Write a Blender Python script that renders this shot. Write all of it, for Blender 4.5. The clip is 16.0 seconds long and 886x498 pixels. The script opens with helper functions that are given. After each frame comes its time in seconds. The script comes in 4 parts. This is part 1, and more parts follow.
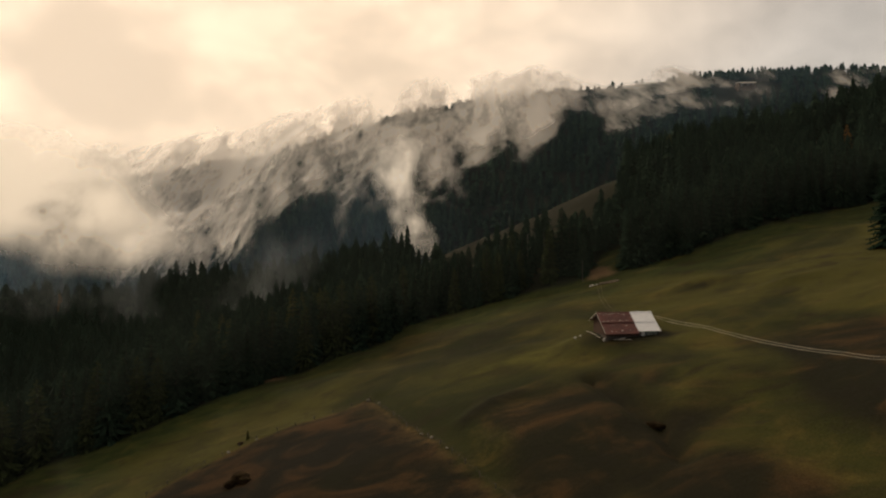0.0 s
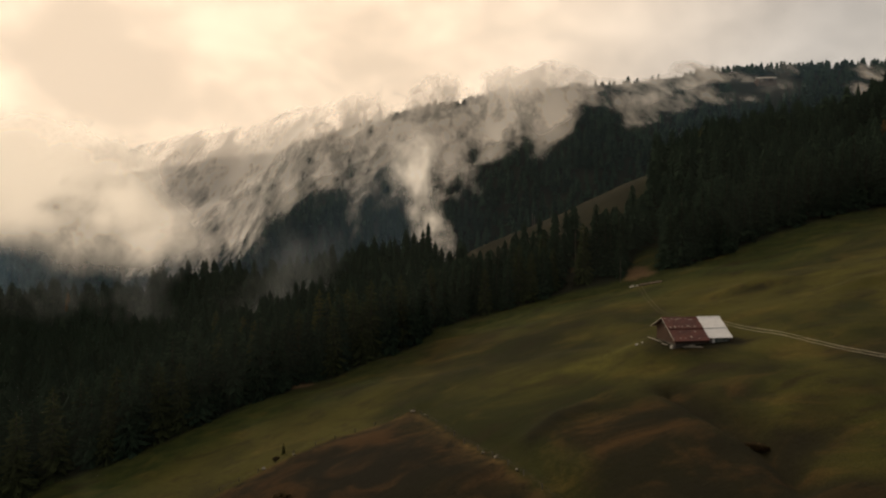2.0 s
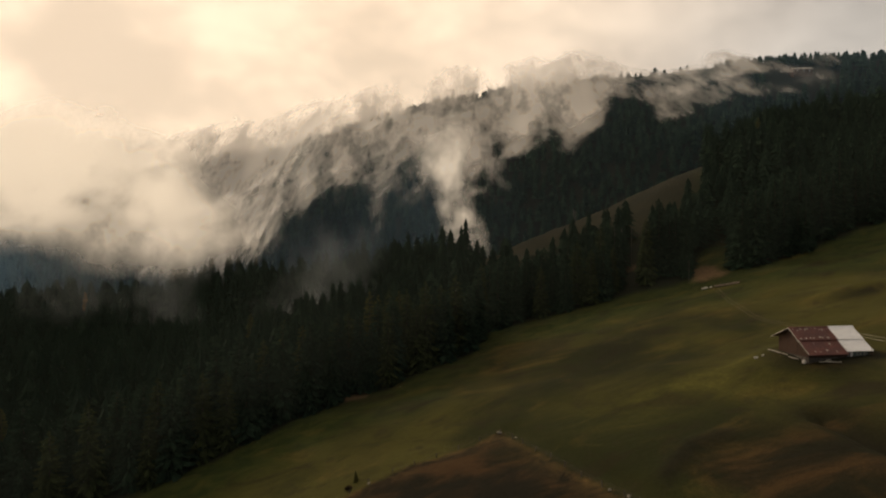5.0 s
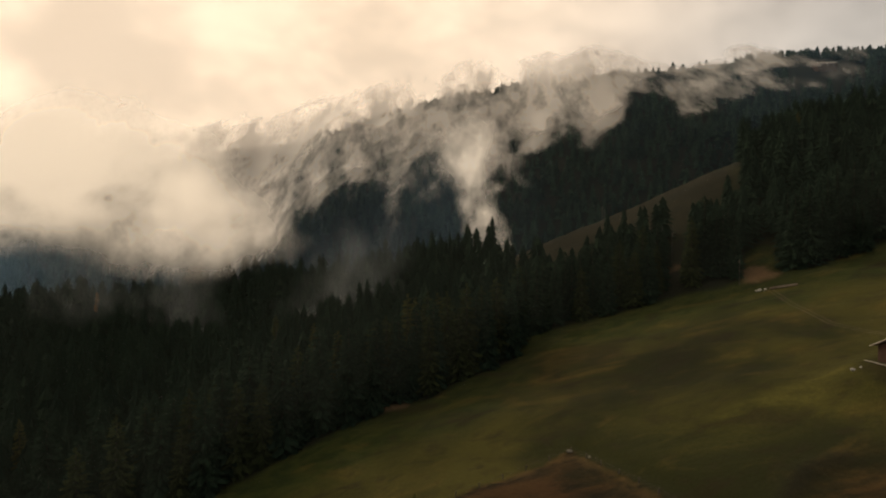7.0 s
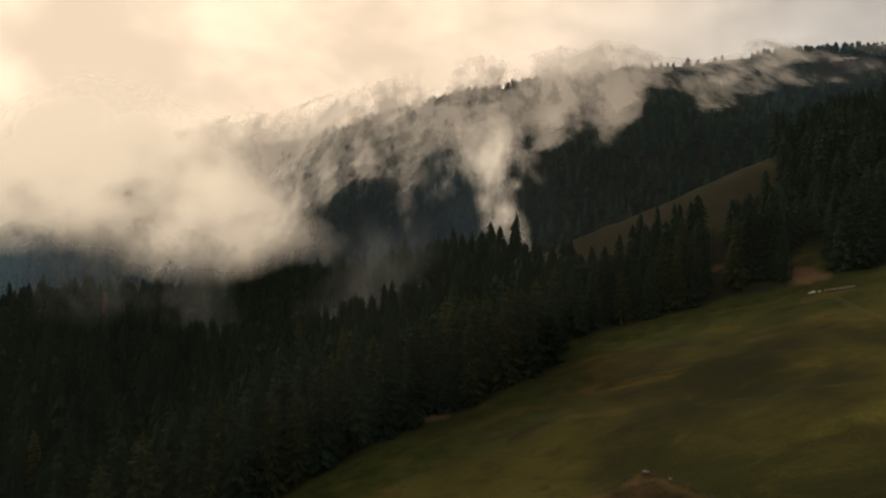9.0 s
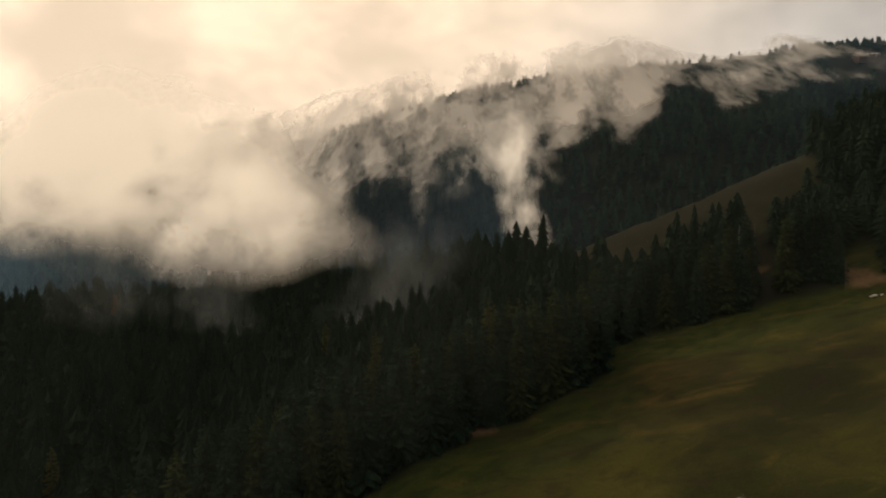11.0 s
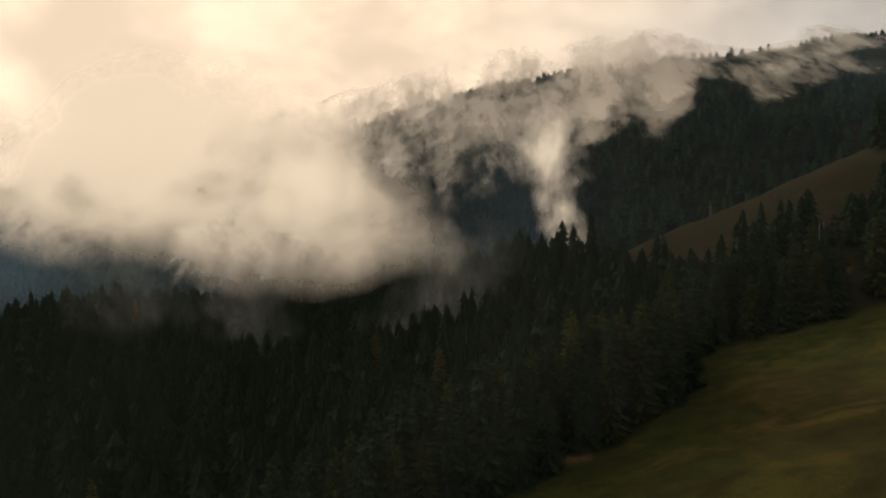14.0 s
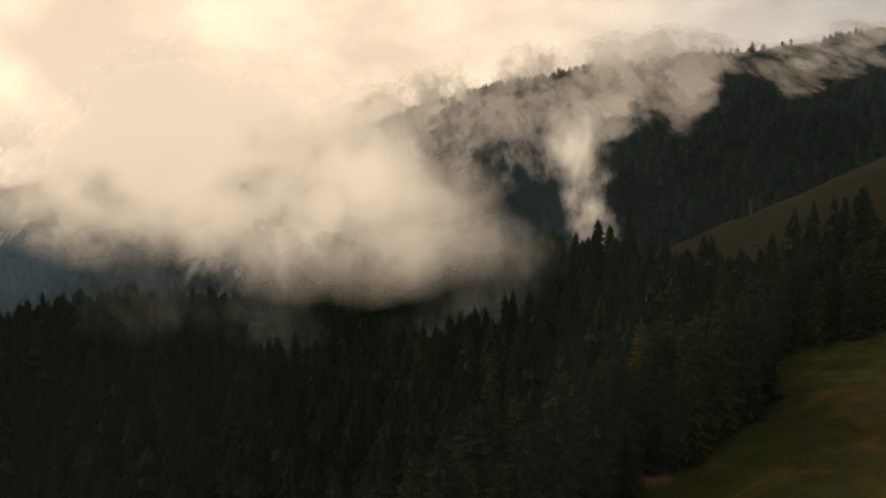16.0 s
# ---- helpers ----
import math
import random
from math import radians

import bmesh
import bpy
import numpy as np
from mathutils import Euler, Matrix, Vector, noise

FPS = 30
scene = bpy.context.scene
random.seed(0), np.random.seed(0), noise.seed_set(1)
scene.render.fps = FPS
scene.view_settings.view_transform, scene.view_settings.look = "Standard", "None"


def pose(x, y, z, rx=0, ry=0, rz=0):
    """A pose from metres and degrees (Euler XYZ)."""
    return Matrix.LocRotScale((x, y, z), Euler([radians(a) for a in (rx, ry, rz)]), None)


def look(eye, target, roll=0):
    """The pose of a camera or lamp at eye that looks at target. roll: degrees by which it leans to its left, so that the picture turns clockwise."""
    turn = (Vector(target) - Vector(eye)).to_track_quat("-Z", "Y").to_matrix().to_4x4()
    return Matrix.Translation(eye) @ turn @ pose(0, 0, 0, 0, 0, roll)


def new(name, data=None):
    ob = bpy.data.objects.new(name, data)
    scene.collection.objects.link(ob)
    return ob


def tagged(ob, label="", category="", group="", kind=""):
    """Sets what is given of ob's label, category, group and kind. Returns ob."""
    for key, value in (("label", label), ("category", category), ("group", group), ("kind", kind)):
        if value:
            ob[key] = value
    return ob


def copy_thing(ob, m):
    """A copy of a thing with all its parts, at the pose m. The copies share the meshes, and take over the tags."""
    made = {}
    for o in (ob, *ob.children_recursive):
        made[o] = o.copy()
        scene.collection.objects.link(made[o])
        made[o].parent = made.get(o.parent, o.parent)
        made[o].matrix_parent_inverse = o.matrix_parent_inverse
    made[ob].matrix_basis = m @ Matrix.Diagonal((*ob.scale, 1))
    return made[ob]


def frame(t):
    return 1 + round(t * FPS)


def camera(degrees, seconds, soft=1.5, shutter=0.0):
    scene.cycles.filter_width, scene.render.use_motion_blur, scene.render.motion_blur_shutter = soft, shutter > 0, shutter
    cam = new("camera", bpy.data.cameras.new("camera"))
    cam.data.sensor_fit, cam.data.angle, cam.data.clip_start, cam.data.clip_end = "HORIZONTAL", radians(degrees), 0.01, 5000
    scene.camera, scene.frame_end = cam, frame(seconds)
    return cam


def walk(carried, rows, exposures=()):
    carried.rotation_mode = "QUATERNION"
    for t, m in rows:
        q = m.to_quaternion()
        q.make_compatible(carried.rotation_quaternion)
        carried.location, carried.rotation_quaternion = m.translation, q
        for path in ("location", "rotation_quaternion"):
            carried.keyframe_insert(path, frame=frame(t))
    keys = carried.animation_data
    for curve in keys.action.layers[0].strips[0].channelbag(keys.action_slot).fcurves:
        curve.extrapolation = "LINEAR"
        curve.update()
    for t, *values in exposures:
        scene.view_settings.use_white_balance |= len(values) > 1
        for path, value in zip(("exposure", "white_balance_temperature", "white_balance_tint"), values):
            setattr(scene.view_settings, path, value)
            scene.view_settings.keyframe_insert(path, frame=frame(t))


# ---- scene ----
cam = camera(76.0, 16.0, soft=2.2)
EYE = 60.0
# seconds, place in metres from the first eye, yaw, pitch, roll in degrees
ROWS = [
    (0.0, -0.00, 0.00, 0.00, -0.000, 0.000, 0.000),
    (0.5, -3.06, 2.82, 0.05, 0.005, -0.040, -0.032),
    (1.0, -6.11, 5.63, 0.10, 0.005, -0.084, -0.061),
    (1.5, -9.18, 8.46, 0.17, 0.026, -0.137, -0.084),
    (2.0, -12.26, 11.30, 0.25, 0.042, -0.201, -0.104),
    (2.5, -15.38, 14.16, 0.35, 0.079, -0.262, -0.123),
    (3.0, -18.52, 17.00, 0.45, 0.113, -0.322, -0.142),
    (3.5, -21.69, 19.83, 0.56, 0.172, -0.395, -0.147),
    (4.0, -24.87, 22.60, 0.67, 0.223, -0.478, -0.142),
    (6.5, -40.71, 36.17, 1.30, 0.485, -0.758, -0.128),
    (7.0, -43.80, 38.80, 1.39, 0.488, -0.827, -0.153),
    (7.5, -46.83, 41.36, 1.46, 0.455, -0.902, -0.198),
    (8.0, -49.80, 43.90, 1.51, 0.424, -0.966, -0.246),
    (8.5, -52.72, 46.44, 1.57, 0.387, -1.012, -0.274),
    (9.0, -55.63, 48.98, 1.62, 0.377, -1.035, -0.273),
    (11.5, -70.11, 61.81, 1.95, 0.423, -1.046, -0.102),
    (12.0, -73.07, 64.38, 2.04, 0.462, -1.049, -0.048),
    (12.5, -76.07, 66.96, 2.14, 0.491, -1.059, 0.011),
    (13.0, -79.14, 69.53, 2.27, 0.531, -1.066, 0.081),
    (13.5, -82.26, 72.11, 2.40, 0.558, -1.076, 0.146),
    (14.0, -85.42, 74.71, 2.54, 0.591, -1.077, 0.193),
    (14.5, -88.61, 77.30, 2.68, 0.630, -1.074, 0.210),
    (15.0, -91.83, 79.89, 2.80, 0.660, -1.097, 0.205),
    (15.5, -95.08, 82.46, 2.89, 0.679, -1.153, 0.191),
    (16.0, -98.35, 85.02, 2.99, 0.717, -1.209, 0.177),
]
walk(cam, [(t, pose(x, y, EYE + z, 90 + pitch, roll, yaw)) for t, x, y, z, yaw, pitch, roll in ROWS])

# ---- world, sun ----
SUN_AZ, SUN_EL = radians(-42), radians(31)      # azimuth from +y towards +x
SUN_DIR = Vector((math.sin(SUN_AZ) * math.cos(SUN_EL), math.cos(SUN_AZ) * math.cos(SUN_EL), math.sin(SUN_EL)))


class Nodes:
    """A short hand for building node trees."""

    def __init__(self, tree):
        self.t = tree
        tree.nodes.clear()

    def n(self, kind, **values):
        node = self.t.nodes.new(kind)
        for key, value in values.items():
            setattr(node, key, value)
        return node

    def link(self, a, b):
        self.t.links.new(a, b)

    def put(self, socket, value):
        if isinstance(value, bpy.types.NodeSocket):
            self.link(value, socket)
        else:
            socket.default_value = value

    def math(self, op, a, b=0.0, clamp=False):
        node = self.n("ShaderNodeMath", operation=op, use_clamp=clamp)
        self.put(node.inputs[0], a)
        self.put(node.inputs[1], b)
        return node.outputs[0]

    def mix(self, fac, a, b, blend="MIX"):
        node = self.n("ShaderNodeMix", data_type="RGBA", blend_type=blend)
        self.put(node.inputs[0], fac)
        self.put(node.inputs[6], a)
        self.put(node.inputs[7], b)
        return node.outputs[2]

    def span(self, value, lo, hi, a=0.0, b=1.0, smooth=True):
        node = self.n("ShaderNodeMapRange", interpolation_type="SMOOTHSTEP" if smooth else "LINEAR")
        for k, v in enumerate((value, lo, hi, a, b)):
            self.put(node.inputs[k], v)
        return node.outputs[0]

    def noise(self, vector, scale, detail=4.0, rough=0.55, warp=0.0):
        node = self.n("ShaderNodeTexNoise")
        if vector is not None:
            self.link(vector, node.inputs["Vector"])
        node.inputs["Scale"].default_value = scale
        node.inputs["Detail"].default_value = detail
        node.inputs["Roughness"].default_value = rough
        node.inputs["Distortion"].default_value = warp
        return node.outputs[0]

    def scaled(self, vector, s):
        node = self.n("ShaderNodeMapping")
        self.link(vector, node.inputs[0])
        node.inputs["Scale"].default_value = s
        return node.outputs[0]

    def soft(self, v, a, b, c, d):
        node = self.n("ShaderNodeMapRange", interpolation_type="SMOOTHSTEP")
        self.link(v, node.inputs[0])
        for n, x in enumerate((a, b, c, d)):
            node.inputs[n + 1].default_value = x
        return node.outputs[0]

    def attr(self, name):
        return self.n("ShaderNodeAttribute", attribute_name=name).outputs["Fac"]


world = bpy.data.worlds.new("overcast_sky")
scene.world = world
world.use_nodes = True
N = Nodes(world.node_tree)
sky = N.n("ShaderNodeTexSky", sky_type="NISHITA", sun_disc=False, sun_elevation=SUN_EL, sun_rotation=SUN_AZ)
way = N.n("ShaderNodeTexCoord").outputs["Generated"]
dot = N.n("ShaderNodeVectorMath", operation="DOT_PRODUCT")
N.link(way, dot.inputs[0])
dot.inputs[1].default_value = SUN_DIR
# the cloud deck is bright and creamy round the hidden sun and grey away from it
near_sun = N.span(dot.outputs["Value"], 0.30, 0.86)
ahead = N.span(dot.outputs["Value"], -0.55, 0.30)
deck = N.mix(ahead, (0.17, 0.165, 0.16, 1), (0.63, 0.56, 0.485, 1))
deck = N.mix(near_sun, deck, (1.18, 0.90, 0.63, 1))
puffs = N.noise(N.scaled(way, (1.0, 1.0, 1.5)), 4.2, 6.0, 0.58, 0.15)
smudge = N.span(puffs, 0.34, 0.68, 0.80, 1.16)
deck = N.mix(1.0, deck, smudge, "MULTIPLY")
clear = N.n("ShaderNodeBackground")
N.link(sky.outputs[0], clear.inputs[0])
clear.inputs[1].default_value = 0.05
cloudy = N.n("ShaderNodeBackground")
N.link(deck, cloudy.inputs[0])
cloudy.inputs[1].default_value = 1.0
both = N.n("ShaderNodeMixShader")
both.inputs[0].default_value = 0.93
N.link(clear.outputs[0], both.inputs[1])
N.link(cloudy.outputs[0], both.inputs[2])
N.link(both.outputs[0], N.n("ShaderNodeOutputWorld").inputs[0])

sun = new("sun", bpy.data.lights.new("sun", "SUN"))
sun.data.energy, sun.data.angle, sun.data.color = 1.05, radians(14), (1.0, 0.86, 0.68)
sun.matrix_world = look(SUN_DIR * 500, (0, 0, 0))
scene.view_settings.exposure = 0.0


# ---- materials ----
def material(name, build):
    m = bpy.data.materials.new(name)
    m.use_nodes = True
    k = Nodes(m.node_tree)
    out = k.n("ShaderNodeOutputMaterial")
    k.link(build(k), out.inputs[0])
    return m


def surface(k, colour, rough=0.8, bump=None, strength=0.4, distance=0.1, metal=0.0, spec=0.3):
    p = k.n("ShaderNodeBsdfPrincipled")
    k.put(p.inputs["Base Color"], colour)
    k.put(p.inputs["Roughness"], rough)
    k.put(p.inputs["Metallic"], metal)
    p.inputs["Specular IOR Level"].default_value = spec
    if bump is not None:
        b = k.n("ShaderNodeBump")
        b.inputs["Strength"].default_value = strength
        b.inputs["Distance"].default_value = distance
        k.link(bump, b.inputs["Height"])
        k.link(b.outputs[0], p.inputs["Normal"])
    return p.outputs[0]


def plain(name, a, b, scale, rough=0.8, stretch=(1, 1, 1), strength=0.4, distance=0.02, metal=0.0, spec=0.3, stain=None, swing=(0.72, 1.2)):
    """A material between two colours by grain at one scale, with slow blotches at another."""
    def build(k):
        at = k.scaled(k.n("ShaderNodeTexCoord").outputs["Object"], stretch)
        fine = k.noise(at, scale, 5, 0.6)
        slow = k.noise(at, scale * 0.13, 3, 0.5)
        c = k.mix(k.span(fine, 0.3, 0.7), (*a, 1), (*b, 1))
        c = k.mix(1.0, c, k.span(slow, 0.3, 0.7, *swing), "MULTIPLY")
        if stain:
            c = k.mix(k.span(k.noise(at, scale * 0.3, 6, 0.7, 0.5), 0.56, 0.68), c, (*stain, 1))
        return surface(k, c, k.span(slow, 0.3, 0.7, rough * 0.85, min(1.0, rough * 1.1)), fine, strength, distance, metal, spec)
    return material(name, build)


def ground_look(k):
    at = k.n("ShaderNodeTexCoord").outputs["Object"]
    wide = k.noise(at, 0.021, 4, 0.55, 0.6)
    mid = k.noise(k.scaled(at, (0.62, 1.35, 1)), 0.085, 6, 0.62, 0.7)
    patch = k.noise(k.scaled(at, (0.8, 1.2, 1)), 0.24, 5, 0.6, 0.4)
    fine = k.noise(at, 0.9, 5, 0.65)
    tuft = k.noise(at, 4.5, 3, 0.6)
    green = k.mix(k.span(wide, 0.38, 0.62), (0.0195, 0.0222, 0.0060, 1), (0.056, 0.0525, 0.0110, 1))
    green = k.mix(k.math("MULTIPLY", k.attr("fresh_and_shaded"), k.span(wide, 0.3, 0.6, 0.6, 1.0), True), green, k.mix(k.span(patch, 0.35, 0.65), (0.018, 0.026, 0.0065, 1), (0.036, 0.045, 0.0095, 1)))
    straw = k.mix(k.span(fine, 0.3, 0.7), (0.068, 0.050, 0.0125, 1), (0.115, 0.083, 0.020, 1))
    c = k.mix(k.span(mid, 0.52, 0.72, 0.0, 0.55), green, straw)
    c = k.mix(k.span(mid, 0.30, 0.47, 0.8, 0.0), c, (0.022, 0.0175, 0.0075, 1))
    c = k.mix(k.span(patch, 0.52, 0.72, 0.0, 0.65), c, (0.026, 0.022, 0.009, 1))
    c = k.mix(k.math("MULTIPLY", k.attr("golden"), k.span(mid, 0.36, 0.62, 0.25, 1.0), True), c, k.mix(k.span(fine, 0.3, 0.7), (0.060, 0.060, 0.012, 1), (0.098, 0.088, 0.017, 1)))
    brown = k.mix(k.span(mid, 0.46, 0.70), (0.0115, 0.0105, 0.0058, 1), (0.050, 0.028, 0.0110, 1))
    brown = k.mix(k.math("MULTIPLY", k.attr("rim"), k.span(patch, 0.36, 0.6), True), brown, (0.125, 0.078, 0.028, 1))
    c = k.mix(k.math("MULTIPLY", k.attr("rough_and_shade"), k.span(wide, 0.3, 0.5, 0.75, 1.0), True), c, brown)
    c = k.mix(k.attr("bare_hill"), c, k.mix(k.span(mid, 0.35, 0.65), (0.011, 0.0115, 0.0058, 1), (0.019, 0.0175, 0.0085, 1)))
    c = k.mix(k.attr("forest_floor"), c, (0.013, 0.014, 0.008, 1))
    c = k.mix(k.attr("earth"), c, k.mix(k.span(fine, 0.3, 0.7), (0.085, 0.052, 0.027, 1), (0.15, 0.10, 0.052, 1)))
    c = k.mix(1.0, c, k.span(tuft, 0.3, 0.7, 0.72, 1.25), "MULTIPLY")
    return surface(k, c, 0.95, k.math("ADD", fine, k.math("MULTIPLY", tuft, 0.4)), 0.7, 0.35, 0.0, 0.1)


def needle_look(dark, light):
    def build(k):
        at = k.n("ShaderNodeTexCoord").outputs["Object"]
        tone = k.math("ADD", k.attr("tone"), k.n("ShaderNodeObjectInfo").outputs["Random"])
        tone = k.math("FRACT", tone)
        c = k.mix(tone, (*dark, 1), (*light, 1))
        c = k.mix(1.0, c, k.span(k.noise(at, 1.6, 4, 0.65), 0.3, 0.7, 0.82, 1.14), "MULTIPLY")
        lit = k.n("ShaderNodeBsdfTranslucent")
        k.link(c, lit.inputs[0])
        both = k.n("ShaderNodeMixShader")
        both.inputs[0].default_value = 0.42
        k.link(surface(k, c, 0.9, None, spec=0.08), both.inputs[1])
        k.link(lit.outputs[0], both.inputs[2])
        return both.outputs[0]
    return build


def droplets(k, alpha, tint, low, high, foot=-10.0, head=120.0):
    """Fine droplets over what lies behind: shading normals are set to the zenith down in the valley (low) and to the
    hidden sun higher up, which paints the tops brighter.
    """
    at = k.n("ShaderNodeSeparateXYZ")
    k.link(k.n("ShaderNodeTexCoord").outputs["Object"], at.inputs[0])
    # brightness put in by height: normals turn between zenith and sun
    up = k.span(at.outputs[2], EYE + foot, EYE + head, low, high)
    toward = k.n("ShaderNodeMix", data_type="VECTOR")
    k.link(up, toward.inputs[0])
    toward.inputs[4].default_value = SUN_DIR
    toward.inputs[5].default_value = (0, 0, 1)
    out = k.n("ShaderNodeMixShader")
    both = k.n("ShaderNodeAddShader")
    for n, (kind, sign) in enumerate((("ShaderNodeBsdfDiffuse", 1), ("ShaderNodeBsdfTranslucent", -1))):
        turn = k.n("ShaderNodeVectorMath", operation="SCALE")
        k.link(toward.outputs[1], turn.inputs[0])
        turn.inputs["Scale"].default_value = sign
        unit = k.n("ShaderNodeVectorMath", operation="NORMALIZE")
        k.link(turn.outputs[0], unit.inputs[0])
        b = k.n(kind)
        b.inputs[0].default_value = (*tint, 1)
        k.link(unit.outputs[0], b.inputs["Normal"])
        k.link(b.outputs[0], both.inputs[n])
    k.link(alpha, out.inputs[0])
    k.link(k.n("ShaderNodeBsdfTransparent").outputs[0], out.inputs[1])
    k.link(both.outputs[0], out.inputs[2])
    return out.outputs[0]


def mist_look(cover, scale, top=0.9, low=0.6, high=0.1, contrast=1.0, stretch=(1, 0.25, 0.8), tint=(0.98, 0.95, 0.905), foot=-10.0, head=120.0, soft=0.56, swirl=0.5, ease=0.45):
    """Torn mist: large and small billows, both bent by a slow swirl."""
    def build(k):
        at = k.scaled(k.n("ShaderNodeTexCoord").outputs["Object"], stretch)
        slow = k.n("ShaderNodeTexNoise")
        k.link(at, slow.inputs["Vector"])
        slow.inputs["Scale"].default_value = scale * 0.8
        slow.inputs["Detail"].default_value = 3.0
        bent = k.n("ShaderNodeVectorMath", operation="MULTIPLY_ADD")
        k.link(slow.outputs["Color"], bent.inputs[0])
        bent.inputs[1].default_value = (swirl / scale,) * 3
        k.link(at, bent.inputs[2])
        big = k.noise(bent.outputs[0], scale, 4.0, 0.50)
        small = k.noise(bent.outputs[0], scale * 3.1, 5.0, 0.56)
        body = k.math("ADD", k.math("MULTIPLY", big, 0.62), k.math("MULTIPLY", small, 0.38))
        body = k.math("ADD", k.math("MULTIPLY", body, contrast), 0.5 - 0.5 * contrast)
        dense = k.attr("thickness")
        edge = k.math("SUBTRACT", cover, k.math("MULTIPLY", dense, 0.52))
        alpha = k.soft(k.math("SUBTRACT", body, edge), -0.36 * soft, 0.64 * soft, 0.0, 1.0)
        alpha = k.math("MULTIPLY", alpha, k.soft(dense, 0.0, ease, 0.0, 1.0))
        alpha = k.span(alpha, 0.05, 1.0, 0.0, top, False)
        return droplets(k, alpha, tint, low, high, foot, head)
    return build


def haze_look(tint):
    def build(k):
        return thin_haze(k, tint)
    return build


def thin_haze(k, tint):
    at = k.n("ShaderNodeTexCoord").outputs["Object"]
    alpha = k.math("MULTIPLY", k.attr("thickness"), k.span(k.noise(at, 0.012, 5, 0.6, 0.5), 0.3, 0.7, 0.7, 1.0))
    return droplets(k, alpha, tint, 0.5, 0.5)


M_GROUND = material("meadow_and_forest_floor", ground_look)
M_SPRUCE = material("spruce_needles", needle_look((0.0135, 0.029, 0.019), (0.033, 0.060, 0.035)))
M_LARCH = material("larch_needles", needle_look((0.055, 0.060, 0.019), (0.098, 0.096, 0.030)))
M_DULL = material("dull_green_larch_needles", needle_look((0.026, 0.038, 0.016), (0.054, 0.068, 0.026)))
M_GOLD = material("golden_larch_needles", needle_look((0.20, 0.105, 0.025), (0.30, 0.16, 0.04)))
M_BARK = plain("bark", (0.035, 0.026, 0.018), (0.085, 0.066, 0.048), 6.0, 0.95, (3, 3, 0.5), 0.8, 0.05)
M_DEAD = plain("bleached_dead_wood", (0.12, 0.11, 0.09), (0.24, 0.22, 0.19), 6.0, 0.9, (3, 3, 0.4), 0.5, 0.03)

# ---- the lie of the land ----
LATTICE = np.random.RandomState(7).rand(256, 256)


def vnoise(x, y, size, seed=0):
    """Smooth lattice noise in -1..1."""
    x, y = np.asarray(x, float) / size + 31.7 * seed + 500, np.asarray(y, float) / size + 17.3 * seed + 500
    i, j = np.floor(x).astype(int), np.floor(y).astype(int)
    u, v = x - i, y - j
    u, v = u * u * (3 - 2 * u), v * v * (3 - 2 * v)
    g = lambda a, b: LATTICE[a % 256, b % 256]
    return 2 * ((g(i, j) * (1 - u) + g(i + 1, j) * u) * (1 - v) + (g(i, j + 1) * (1 - u) + g(i + 1, j + 1) * u) * v) - 1


def step(v, a, b):
    v = np.clip((v - a) / (b - a), 0, 1)
    return v * v * (3 - 2 * v)


# metres: x, where the spur's crest runs; x, where the far ridge runs and how high
CREST_X, CREST_Y = (-700, -400, -250, -43, 30, 100, 200, 300, 420), (420, 395, 378, 335, 352, 340, 385, 372, 362)
RIDGE_X = (-1500, -823, -568, -258, -61, 66, 179, 275, 468, 1200)
RIDGE_Y = (1100, 1000, 900, 800, 730, 690, 650, 620, 600, 600)
RIDGE_Z = (60, 80, 103, 125, 168, 182, 181, 186, 188, 215)


def slope(x, y):
    """The meadow's hillside."""
    x, y = x / 100, y / 100
    return 100 * (-0.8034 + 0.354 * x + 0.6223 * y - 0.0207 * x * x - 0.0911 * x * y - 0.2863 * y * y
                  - 0.0012 * x ** 3 + 0.0097 * x * x * y + 0.0174 * x * y * y + 0.0488 * y ** 3)


def spur(x, y):
    crest = np.interp(x, CREST_X, CREST_Y)
    xc, yc = np.clip(x, -420, 420), np.clip(y, -60, crest)
    z = slope(xc, yc) + 0.28 * (x - xc) + 0.25 * np.minimum(0, y - yc)
    past = np.maximum(0, y - crest)
    z = z - (0.75 - 0.35 * step(x, 120, 300)) * (np.sqrt(past ** 2 + 144) - 12)
    z = z + 26 * np.exp(-0.5 * (((x - 112) / 50) ** 2 + ((y - 322) / 38) ** 2))
    return z


def far_side(x, y):
    ry, rz = np.interp(x, RIDGE_X, RIDGE_Y), np.interp(x, RIDGE_X, RIDGE_Z)
    away = y - ry
    front = rz - 0.86 * (np.sqrt(away ** 2 + 400) - 20)
    back = rz - 0.45 * (np.sqrt(away ** 2 + 400) - 20)
    z = np.where(away < 0, front, back)
    gully = vnoise(x + 0.25 * y, y * 0.25, 85, 3) * 17 + vnoise(x, y, 34, 4) * 7
    return z + gully * step(-away, 5, 90) + vnoise(x, y, 60, 5) * 3


def segment_distance(x, y, a, b):
    d = np.array(b) - np.array(a)
    t = np.clip(((x - a[0]) * d[0] + (y - a[1]) * d[1]) / (d @ d), 0, 1)
    return np.hypot(x - a[0] - t * d[0], y - a[1] - t * d[1])


def line_distance(x, y, points):
    far = np.full(np.shape(x), 1e9)
    for a, b in zip(points, points[1:]):
        far = np.minimum(far, segment_distance(x, y, a, b))
    return far


DITCH = ((33.0, 125.0), (35.9, 114.0), (38.7, 103.3), (38.9, 91.8))
BANK_FOOT = ((-17.0, 150.5), (-5.6, 127.0), (4.2, 110.8), (13.0, 95.0), (24.0, 76.0))


